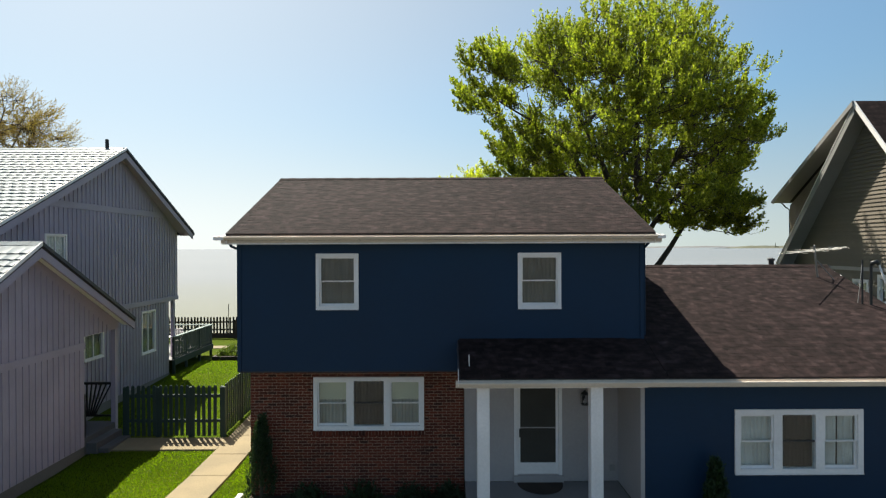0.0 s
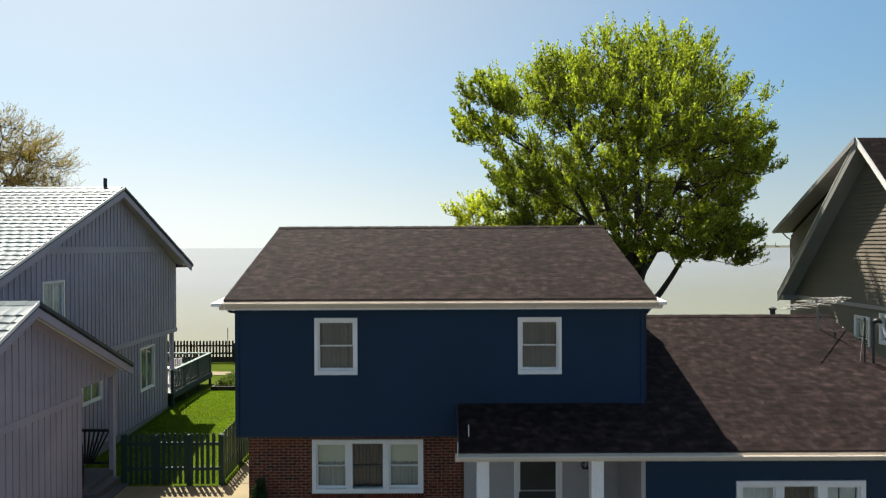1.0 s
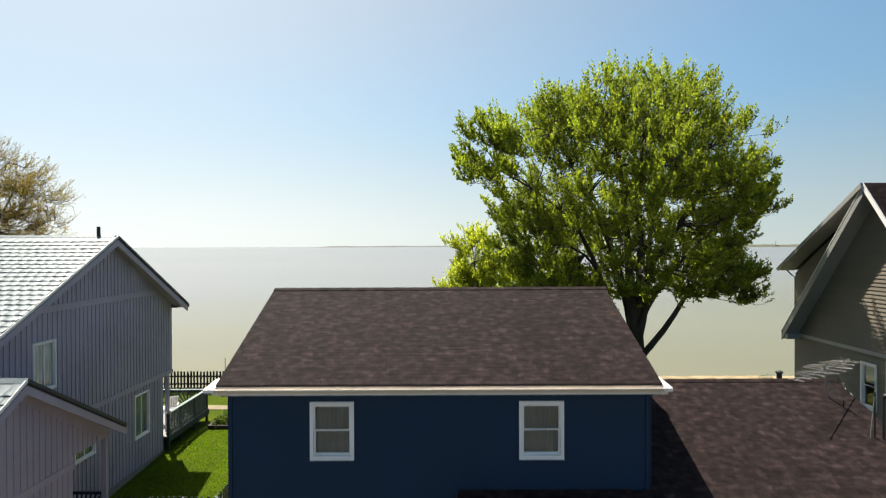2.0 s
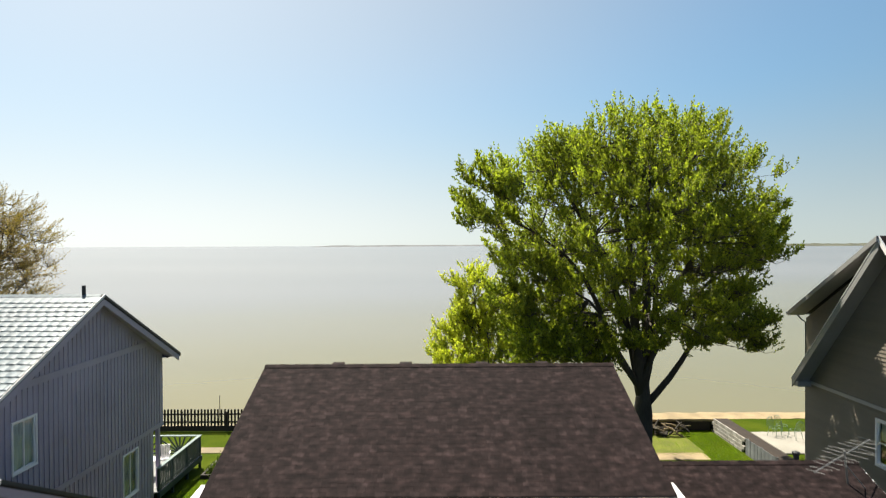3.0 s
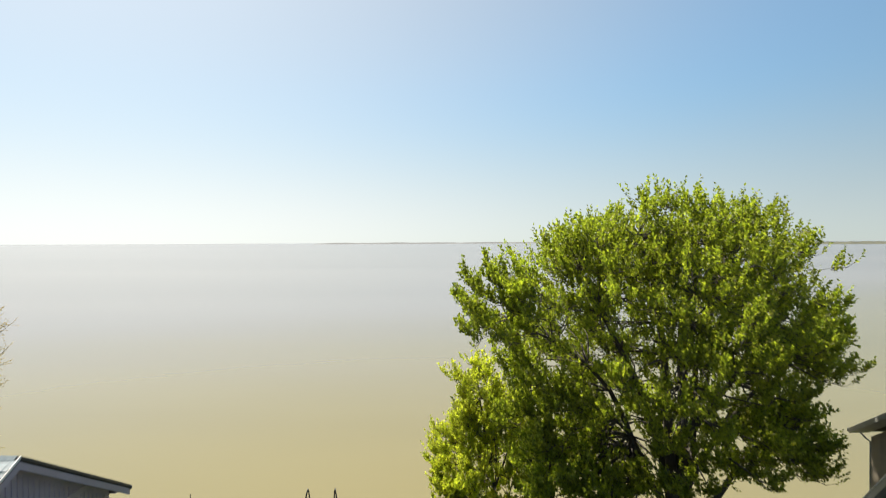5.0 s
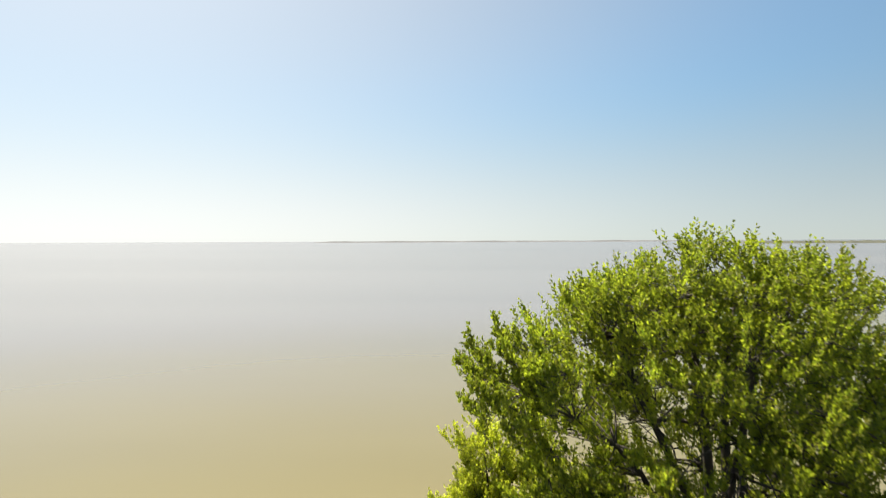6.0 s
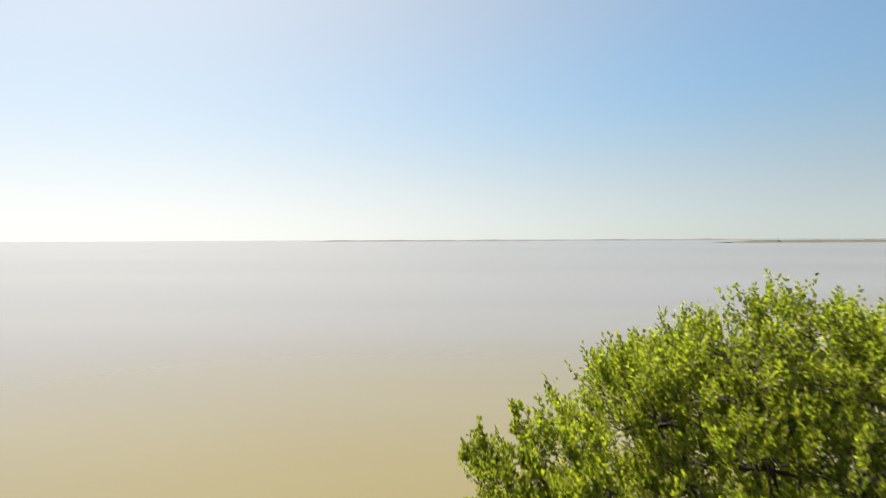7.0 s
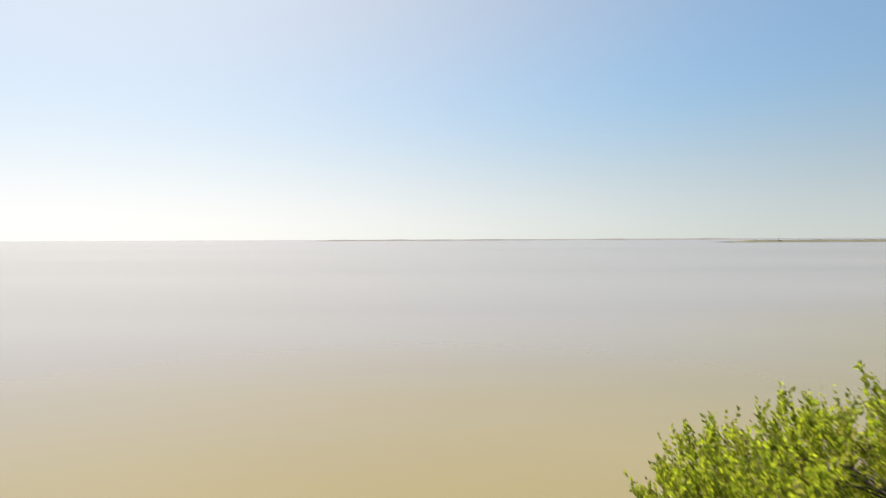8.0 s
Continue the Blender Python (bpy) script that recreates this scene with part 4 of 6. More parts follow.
# ---- trees ----
def crown_mesh(name, twigs, per, size, rng, material, droop=0.5, width=0.44, splay=0.9):
    """Folded leaves along many short twigs; twigs: arrays of (start, end)."""
    a, b = np.array([t[0] for t in twigs]), np.array([t[1] for t in twigs])
    n = len(twigs) * per
    k = np.repeat(np.arange(len(twigs)), per)
    f = np.tile((np.arange(per) + 0.5) / per, len(twigs)) + rng.normal(0, 0.06, n)
    way = (b - a) / np.maximum(np.linalg.norm(b - a, axis=1, keepdims=True), 1e-6)
    side = rng.normal(0, 1, (n, 3))
    w = way[k]
    side -= w * np.sum(side * w, axis=1, keepdims=True)
    side /= np.linalg.norm(side, axis=1, keepdims=True)
    base = a[k] + (b - a)[k] * f[:, None]
    long = side * (splay - droop * 0.4) + w * 0.95 + np.array((0, 0, -droop)) + rng.normal(0, 0.25, (n, 3))
    long /= np.linalg.norm(long, axis=1, keepdims=True)
    across = np.cross(long, rng.normal(0, 1, (n, 3)))
    across /= np.linalg.norm(across, axis=1, keepdims=True)
    s = size * rng.uniform(0.6, 1.25, n)[:, None]
    lift = np.cross(long, across) * s * 0.12
    v = np.stack([base, base + long * s * 0.5 + across * s * width * 0.5 + lift, base + long * s, base + long * s * 0.5 - across * s * width * 0.5 + lift], axis=1)
    i = np.arange(n)[:, None] * 4
    faces = np.concatenate([np.concatenate([i, i + 1, i + 2], 1), np.concatenate([i, i + 2, i + 3], 1)])
    return mesh_from(name, v.reshape(-1, 3), faces, material)


def curve_pts(p, q, rng, bend=0.15, n=5, rise=0.0):
    p, q = Vector(p), Vector(q)
    L = (q - p).length
    off = Vector(rng.normal(0, 1, 3)) * L * bend
    return [p.lerp(q, f) + off * math.sin(math.pi * f) * 0.6 + Vector((0, 0, rise * L * math.sin(math.pi * f))) for f in [k / (n - 1) for k in range(n)]]


def maple(name, base, forks, lobes, clusters, per_cluster, leaves, leaf_size, material, label, trunk_r, fork_z, seed, twig=0.75, spread=0.85, hang=0.2, rise=0.95, reach=0.35, hollow=0.0, leaf_width=0.44, shoots=0, splay=0.9):
    rng = np.random.default_rng(seed)
    tree = thing(name, base, label, "tree")
    bx, by, bz = base
    wood = bmesh.new()
    top = Vector((bx + 0.05, by, fork_z))
    tube(wood, [(bx, by, bz - 0.2), (bx, by, bz + 0.25), (bx - 0.03, by, bz + 1.2), (bx + 0.02, by, (bz + fork_z) / 2 + 0.5), top], [trunk_r * 1.5, trunk_r * 1.15, trunk_r, trunk_r * 0.92, trunk_r * 0.45], 14)
    part("trunk", wood, BARK, tree, smooth=True)
    limb_pts = []
    limbs = bmesh.new()
    for start_z, end, r in forks:
        s, e = Vector((bx, by, start_z)), Vector(end)
        fx, fz = (0.50, 0.80) if e.z < 8 and name == "maple_tree" else (0.16, 0.52)
        bend = s + Vector(((e.x - s.x) * fx, (e.y - s.y) * fx, (e.z - s.z) * fz))
        wob = Vector(rng.normal(0, 0.16, 3)) * (1.6 if trunk_r > 0.39 else 1.0)
        pts = [s.lerp(bend, f).lerp(bend.lerp(e, f), f) + wob * math.sin(2 * math.pi * f) for f in [k / 8 for k in range(9)]]
        part("limb", tube(bmesh.new(), pts, [r * (1 - 0.82 * k / 8) for k in range(9)], 9), BARK, tree, smooth=True)
        limb_pts += [(p, r * (1 - 0.82 * k / 8)) for k, p in enumerate(pts) if k > 1]
    L = np.array([tuple(p) for p, r in limb_pts])
    centres = []
    tries = 0
    vol = np.array([l[3] * l[4] * l[5] for l in lobes]) ** 0.75
    while len(centres) < clusters and tries < clusters * 40:
        tries += 1
        l = lobes[rng.choice(len(lobes), p=vol / vol.sum())]
        d = rng.normal(0, 1, 3)
        d /= np.linalg.norm(d)
        r = rng.uniform(0.22, 1.0) ** 0.45
        c = np.array(l[:3]) + d * r * np.array(l[3:6]) * 0.92
        if math.hypot(c[0] - bx, c[1] - by) < hollow and c[2] < fork_z + 3.4:
            continue
        if all(np.linalg.norm(c - q) > spread * 0.62 for q in centres):
            centres.append(c)
    twigs = []
    middle = np.mean(centres, axis=0)
    half = np.max(np.abs(np.array(centres) - middle), axis=0)
    for c in centres:
        k = np.argmin(np.linalg.norm(L - c, axis=1) + 0.8 * np.maximum(0, L[:, 2] - c[2] - 0.7))
        p, r = limb_pts[k]
        r0 = min(r * 0.6, 0.075)
        pts = curve_pts(p, c, rng, 0.10, 6, 0.05)
        tube(limbs, pts, [r0 * (1 - 0.75 * q / 5) for q in range(6)], 6)
        out = (c - np.array((bx, by, (fork_z + lobes[0][2]) / 2)))
        out /= np.linalg.norm(out)
        for q in range(3):
            side = rng.normal(0, 0.5, 3)
            go = out * np.array((1, 1, 0.5)) + side * np.array((1, 1, 0.5)) + np.array((0, 0, -0.1 if rise > 0 else 0.3))
            go /= np.linalg.norm(go)
            s = c + rng.normal(0, 0.22, 3) * spread
            e = s + go * spread * rng.uniform(0.8, 1.45) + np.array((0, 0, (0.25 if rise > 0 else -0.5) * spread))
            m = (s + e) / 2 - np.array((0, 0, 0.22 * spread))
            tube(limbs, [tuple(c), tuple(s), tuple(m), tuple(e)], [0.020, 0.015, 0.010, 0.004], 4)
            for h in range(per_cluster // 3):
                f = rng.uniform(0.0, 1.0)
                at = s * (1 - f) ** 2 + m * 2 * f * (1 - f) + e * f * f + rng.normal(0, 0.06, 3)
                way = go * reach + np.array((0, 0, rise)) + rng.normal(0, 0.22, 3)
                way /= np.linalg.norm(way)
                twigs.append((at, at + way * twig * rng.uniform(0.55, 1.25)))
            tip = (e - m) / np.linalg.norm(e - m) + np.array((0, 0, rise * 0.5))
            twigs.append((e - tip * 0.1, e + tip * twig * 0.6))
        # slender shoots that stick out of the crown and turn up, with tufts along them
        for q in range(shoots if np.linalg.norm((c - middle) / half) > 0.72 and out[2] < 0.62 else 0):
            go = out + rng.normal(0, 0.45, 3)
            go[2] = min(go[2], 0.35) - 0.15
            go /= np.linalg.norm(go)
            L2 = rng.uniform(0.6, 1.15)
            curve = [c + go * L2 * f + np.array((0, 0, 0.55 * L2 * f ** 2.2)) for f in (0, 0.3, 0.55, 0.8, 1.0)]
            tube(limbs, [tuple(p) for p in curve], [0.018, 0.014, 0.011, 0.008, 0.004], 4)
            for f in (0.30, 0.48, 0.64, 0.80, 0.92, 1.0):
                at = c + go * L2 * f + np.array((0, 0, 0.55 * L2 * f ** 2.2)) + rng.normal(0, 0.03, 3)
                for h in range(2):
                    way = go * 0.3 + np.array((0, 0, 0.9)) + rng.normal(0, 0.35, 3)
                    twigs.append((at, at + way / np.linalg.norm(way) * rng.uniform(0.18, 0.34)))
    part("branchwork", limbs, BARK, tree, smooth=True)["kind"] = "stuff"
    child("crown", crown_mesh("crown", twigs, leaves, leaf_size, rng, material, hang, leaf_width, splay), tree, label="clumps of fresh spring leaves")
    return tree


TX, TY = 9.0, 27.2
maple("maple_tree", (TX, TY, gz(TY)),
      [(3.4, (5.0, 26.2, 13.6), 0.23), (3.6, (7.4, 26.6, 14.8), 0.26), (3.7, (9.6, 27.6, 14.6), 0.26), (3.4, (12.2, 26.8, 13.0), 0.22), (3.2, (13.0, 26.5, 7.6), 0.17),
       (3.9, (8.2, 23.9, 13.0), 0.18), (3.9, (9.0, 30.8, 13.4), 0.19), (4.2, (4.2, 26.0, 9.2), 0.15), (4.0, (2.4, 25.8, 12.0), 0.17), (3.9, (14.2, 27.6, 10.8), 0.17), (3.9, (10.9, 27.2, 13.9), 0.19), (4.0, (8.6, 32.0, 9.0), 0.14)],
      [(8.2, 27.1, 11.0, 6.0, 6.0, 4.7), (2.6, 25.6, 12.3, 2.2, 2.3, 1.7), (13.4, 27.6, 11.2, 1.9, 2.2, 1.8), (13.7, 25.9, 11.2, 1.4, 1.1, 1.4), (8.0, 27.1, 14.2, 4.2, 3.7, 1.75), (8.8, 27.5, 7.3, 4.4, 5.0, 1.2), (12.4, 28.6, 13.9, 2.1, 1.8, 1.6), (14.0, 28.0, 13.6, 1.6, 1.2, 1.4), (5.5, 26.6, 13.9, 1.6, 2.0, 1.3), (8.0, 26.6, 15.0, 2.6, 2.2, 1.45), (12.3, 26.8, 7.6, 1.8, 2.2, 1.4),
       (4.4, 26.2, 8.6, 2.0, 2.6, 2.4), (5.2, 26.0, 6.5, 2.3, 2.3, 1.2), (12.6, 26.4, 6.7, 1.1, 1.5, 1.2), (6.3, 27.0, 5.9, 2.0, 2.2, 1.0), (5.7, 26.2, 13.6, 2.3, 2.6, 1.6), (12.6, 30.2, 10.4, 2.2, 2.4, 2.8), (10.6, 30.6, 12.6, 2.6, 2.2, 2.2), (14.2, 28.4, 10.0, 1.3, 1.6, 1.7), (10.3, 26.4, 14.3, 2.4, 2.6, 1.7), (8.4, 24.6, 12.0, 3.0, 2.2, 2.4), (8.4, 31.6, 9.8, 3.4, 2.2, 2.4)],
      820, 15, 14, 0.125, LEAF, "tall spreading maple in fresh green spring leaf", 0.45, 4.8, 11, twig=0.52, spread=0.60, hollow=1.0, leaf_width=0.58, shoots=2, splay=0.68)
maple("young_tree", (2.4, 31.2, gz(31)),
      [(1.0, (1.6, 31.0, 8.6), 0.09), (1.2, (3.2, 31.2, 7.6), 0.08), (0.9, (0.6, 30.8, 5.4), 0.07), (1.1, (4.2, 31.4, 5.2), 0.07), (1.0, (2.2, 29.8, 6.6), 0.07)],
      [(2.3, 31.0, 4.6, 2.8, 2.3, 3.2), (1.5, 30.9, 7.6, 1.4, 1.3, 1.7), (3.2, 31.1, 6.6, 1.8, 1.5, 1.8)],
      215, 18, 14, 0.13, LEAF_YOUNG, "small bushy tree in yellow-green new leaf", 0.12, 1.6, 23, twig=0.46, spread=0.55, leaf_width=0.58, shoots=1, splay=0.7)


maple("willow_tree", (-24.1, 29.0, gz(29)),
      [(3.0, (-20.9, 28.7, 11.4), 0.17), (3.2, (-22.9, 29.4, 13.0), 0.18), (2.8, (-20.0, 29.0, 8.9), 0.15), (3.2, (-26.2, 29.0, 11.7), 0.17), (3.0, (-23.7, 26.4, 11.2), 0.15), (2.6, (-20.7, 29.5, 6.6), 0.13), (3.1, (-21.6, 28.5, 12.3), 0.13)],
      [(-23.9, 29.0, 8.7, 4.6, 4.0, 4.6), (-20.9, 29.0, 8.9, 2.0, 2.1, 2.8), (-22.0, 29.0, 6.3, 2.6, 2.3, 2.1), (-22.0, 29.0, 11.7, 2.3, 2.3, 1.8), (-20.8, 29.0, 10.7, 2.0, 2.1, 1.8)],
      330, 24, 26, 0.052, LEAF_WILLOW, "rounded tree with sparse golden-brown spring growth", 0.38, 3.2, 31, twig=0.44, spread=0.58, hang=0.5, rise=0.15, reach=0.30)

# ---- porch and wall details ----
lantern = thing("wall_lantern", (3.24, 13.3, 1.800), "black metal wall lantern beside the front door", "lamp")
lx, ly = 3.24, 13.24
part("cage", boxes((lx - 0.075, ly - 0.075, 1.780, lx + 0.075, ly + 0.075, 1.800), (lx - 0.075, ly - 0.075, 2.010, lx + 0.075, ly + 0.075, 2.030),
                   *[(lx + sx * 0.07 - 0.006, ly + sy * 0.07 - 0.006, 1.800, lx + sx * 0.07 + 0.006, ly + sy * 0.07 + 0.006, 2.010) for sx in (-1, 1) for sy in (-1, 1)]), BLACK, lantern)
part("cap", tube(bmesh.new(), [(lx, ly, 2.032), (lx, ly, 2.070), (lx, ly, 2.110)], [0.085, 0.05, 0.015], 8), BLACK, lantern)
part("mount", boxes((lx - 0.03, ly + 0.076, 1.860, lx + 0.03, 13.378, 1.960)), BLACK, lantern)
part("bulb", tube(bmesh.new(), [(lx, ly, 1.801), (lx, ly, 1.860), (lx, ly, 1.920)], [0.015, 0.03, 0.012], 8), PALE, lantern)
bm = bmesh.new()
prism(bm, [(2.2 + 0.52 * math.cos(a), 13.26 - 0.62 * abs(math.sin(a))) for a in [math.pi * k / 16 for k in range(17)]], "z", PZ + 0.002, PZ + 0.018)
whole("door_mat", bm, SOIL, "dark half-round coir mat at the front door", "mat")
whole("outlet_box", boxes((3.84, 13.33, 0.22, 3.95, 13.378, 0.36), bevel=0.008), TAUPE_TRIM, "small taupe outlet box on the porch wall", "outlet box")

# roof fittings
for x in (-2.9, -1.0, 1.15, 2.85):
    whole("roof_vent", boxes((x - 0.14, 17.40, 7.05, x + 0.14, 17.70, 7.29), (x - 0.17, 17.37, 7.292, x + 0.17, 17.73, 7.315), bevel=0.006), SHINGLE, "low dark box vent behind the ridge", "roof vent", "ridge vents")
stack = thing("plumbing_vent", (9.5, 16.75, 4.75), "short dark vent stack with cap on the ridge", "vent pipe")
part("pipe", tube(bmesh.new(), [(9.52, 16.75, 4.70), (9.52, 16.75, 4.98)], 0.07, 10), BLACK, stack)
part("cap", tube(bmesh.new(), [(9.52, 16.75, 4.981), (9.52, 16.75, 5.03), (9.52, 16.75, 5.06)], [0.10, 0.10, 0.03], 10), BLACK, stack)
antenna = thing("tv_antenna", (10.2, 15.75, 4.5), "weathered aluminium rooftop aerial with many elements", "antenna")
part("mast", tube(bmesh.new(), [(10.28, 15.85, 4.52), (10.12, 15.75, 5.42)], 0.028, 8), METAL, antenna)
part("strut", tube(bmesh.new(), [(10.62, 15.7, 4.48), (10.18, 15.78, 5.05)], 0.012, 6), METAL, antenna)
b0, b1 = Vector((8.85, 14.95, 5.20)), Vector((11.5, 16.75, 5.36))
part("boom", tube(bmesh.new(), [b0, b1], 0.013, 6), METAL, antenna)
cross = Vector((-(b1 - b0).y, (b1 - b0).x, 0)).normalized()
for k in range(12):
    c = b0.lerp(b1, 0.02 + 0.96 * k / 11)
    L = 0.20 + 0.045 * k if k < 8 else 0.72 - 0.04 * k
    tilt = Vector((0, 0, 0.03 * math.sin(k * 2.1)))
    part("element", tube(bmesh.new(), [c - cross * L + tilt, c, c + cross * L - tilt], 0.006, 5), METAL, antenna)
mast = thing("service_mast", (10.45, 14.3, 3.9), "dark service mast pipes with a white cable loop", "utility mast")
part("pipe", tube(bmesh.new(), [(10.42, 14.35, 3.9), (10.42, 14.35, 5.05)], 0.022, 8), BLACK, mast)
part("pipe", tube(bmesh.new(), [(10.6, 14.3, 3.9), (10.6, 14.3, 4.9)], 0.032, 10), BLACK, mast)
part("weatherhead", tube(bmesh.new(), [(10.6, 14.3, 4.901), (10.62, 14.28, 4.97), (10.69, 14.24, 5.0), (10.74, 14.22, 4.93)], [0.036, 0.06, 0.06, 0.04], 10), BLACK, mast, smooth=True)
part("cable", tube(bmesh.new(), [(10.74, 14.22, 4.93), (10.84, 14.2, 4.6), (10.93, 14.1, 4.2), (11.05, 13.9, 3.85), (11.2, 13.4, 3.5), (11.6, 12.4, 3.5)], 0.022, 7), WHITE, mast, "thick white cable", smooth=True)
part("guy_wire", tube(bmesh.new(), [(10.42, 14.35, 5.0), (10.2, 14.2, 4.0)], 0.008, 5), METAL, mast)

# conifers against the house
def conifer(x, y, top, r, seed):
    rng = np.random.default_rng(seed)
    z0 = gz(y)
    t = thing("arborvitae", (x, y, z0), "narrow dark evergreen shrub against the house wall", "shrub", "foundation shrubs")
    part("trunk", tube(bmesh.new(), [(x, y, z0 - 0.05), (x, y, top - 0.15)], [0.05, 0.01], 7), BARK, t)
    tw = []
    for k in range(420):
        f = rng.random() ** 0.7
        a = rng.random() * 6.283
        rr = r * (1 - f) ** 0.8 * rng.uniform(0.55, 1.05)
        p = np.array((x + rr * math.cos(a), y + rr * math.sin(a), z0 + f * (top - z0)))
        tw.append((p, p + np.array((0.06 * math.cos(a), 0.06 * math.sin(a), 0.20)) * rng.uniform(0.7, 1.3)))
    child("crown", crown_mesh("crown", tw, 12, 0.07, rng, LEAF_SHRUB, 0.0), t)
conifer(-4.12, 13.02, 1.45, 0.36, 1)
conifer(5.42, 11.5, 0.98, 0.30, 2)
def low_shrub(x, y, r, h, seed, mat, label, cat="shrub", group=""):
    rng = np.random.default_rng(seed)
    z0 = gz(y)
    t = thing("shrub", (x, y, z0), label, cat, group)
    stems = bmesh.new()
    tw = []
    for k in range(60):
        a, q = rng.random() * 6.283, rng.random() ** 0.5
        p = np.array((x + r * q * math.cos(a), y + r * q * math.sin(a), z0 + h * (1 - 0.6 * q * q) * rng.uniform(0.6, 1.0)))
        s = np.array((x + 0.1 * math.cos(a), y + 0.1 * math.sin(a), z0))
        if k % 4 == 0:
            tube(stems, [tuple(s), tuple((s + p) / 2), tuple(p)], [0.012, 0.008, 0.004], 4)
        tw.append((p - np.array((0, 0, 0.12)), p + rng.normal(0, 0.08, 3) + np.array((0, 0, 0.1))))
        tw.append(((s + p) / 2, p + rng.normal(0, 0.1, 3)))
    part("stem", stems, BARK, t)
    child("crown", crown_mesh("crown", tw, 16, 0.08, rng, mat, 0.3), t)
for k, (x, w) in enumerate(((-3.1, 0.4), (-1.9, 0.42), (-0.7, 0.38), (0.1, 0.33))):
    low_shrub(x, 12.95, w, 0.34 + 0.05 * (k % 2), 40 + k, LEAF_SHRUB, "low dark shrub in the shaded brick-wall bed", group="bed shrubs")
whole("planting_bed", boxes((-4.5, 12.3, -0.44, 0.45, 13.44, -0.36)), SOIL, "dark mulched bed along the brick wall", "flower bed")
whole("garden_edging", boxes((-4.75, 11.2, -0.42, -4.62, 13.3, -0.24), bevel=0.02), WHITE, "pale stone edging beside the bed", "edging")

# ---- fences ----
def picket_fence(label, run, z_of, height, spacing, width, mat, rails, post_step, group, kick=0.0, post_top=-0.03, thick=0.022, post_width=0.12):
    (xa, ya), (xb, yb) = run
    a, b = Vector((xa, ya, 0)), Vector((xb, yb, 0))
    way = (b - a).normalized()
    turn = math.atan2(way.y, way.x)
    L = (b - a).length
    f = thing("fence", (xa, ya, z_of(ya)), label, "fence", group)
    bm = boxes((-width / 2, -thick, 0, width / 2, 0, height - width * 0.5))
    prism(bm, [(-width / 2, height - width * 0.5), (width / 2, height - width * 0.5), (width * 0.28, height - width * 0.1), (0, height), (-width * 0.28, height - width * 0.1)], "y", -thick, 0)
    me = mesh_of("picket", bm, mat)
    rngf = random.Random(int(L * 100))
    for k in range(int(L / spacing)):
        p = a + way * (spacing * (k + 0.5))
        child("picket", me, f, Matrix.Translation((p.x, p.y, z_of(p.y) + 0.05 + rngf.uniform(-0.012, 0.012))) @ Matrix.Rotation(turn, 4, "Z") @ Matrix.Rotation(rngf.uniform(-0.012, 0.012), 4, "Y"))
    pm = mesh_of("post", boxes((-0.06, 0.002, -0.1, 0.06, 0.112, height + post_top), (-0.045, 0.012, height + post_top, 0.045, 0.1, height + post_top + 0.02)), mat) if post_width > 0.1 else mesh_of("post", boxes((-post_width / 2, 0.002, -0.1, post_width / 2, 0.08, height + post_top)), mat)
    n = max(1, round(L / post_step))
    for k in range(n + 1):
        p = a + way * (L * k / n)
        child("post", pm, f, Matrix.Translation((p.x, p.y, z_of(p.y))) @ Matrix.Rotation(turn, 4, "Z"))
    for r in rails:
        for k in range(n):
            p, q = a + way * (L * k / n), a + way * (L * (k + 1) / n)
            bm = bmesh.new()
            nrm = Vector((-way.y, way.x, 0))
            vs = []
            for e in (p + way * 0.056, q - way * 0.056):
                for d in (0.003, 0.045):
                    for h in (0, 0.09):
                        vs.append(bm.verts.new(e + nrm * d + Vector((0, 0, z_of(e.y) + r + h))))
            for fc in ((0, 1, 3, 2), (4, 6, 7, 5), (0, 4, 5, 1), (2, 3, 7, 6), (0, 2, 6, 4), (1, 5, 7, 3)):
                bm.faces.new([vs[i] for i in fc])
            part("rail", bm, mat, f)
    if kick:
        part("kickboard", boxes((0, -0.05, 0.0, L, -0.026, kick), m=Matrix.Translation((xa, ya, z_of(ya))) @ Matrix.Rotation(turn, 4, "Z")), mat, f)
    return f


picket_fence("dark green picket fence across the side yard", ((-9.62, 17.4), (-6.66, 17.4)), gz, 1.52, 0.165, 0.095, GREENFENCE, (0.45, 1.2), 1.0, "side yard fences")
picket_fence("dark green picket fence along the side path", ((-6.66, 17.52), (-6.6, 23.6)), gz, 1.52, 0.165, 0.095, GREENFENCE, (0.45, 1.2), 1.5, "side yard fences")
picket_fence("dark brown picket fence along the shore", ((-25.0, 34.0), (-7.2, 34.0)), lambda y: 0.12, 1.20, 0.19, 0.10, BROWNFENCE, (0.46, 0.90), 2.4, "", kick=0.30, post_top=-0.12, post_width=0.08)
whole("marker_pole", tube(bmesh.new(), [(-12.7, 34.12, 0.1), (-12.7, 34.12, 2.1)], 0.02, 6), BLACK, "thin dark pole standing at the shore fence", "pole")

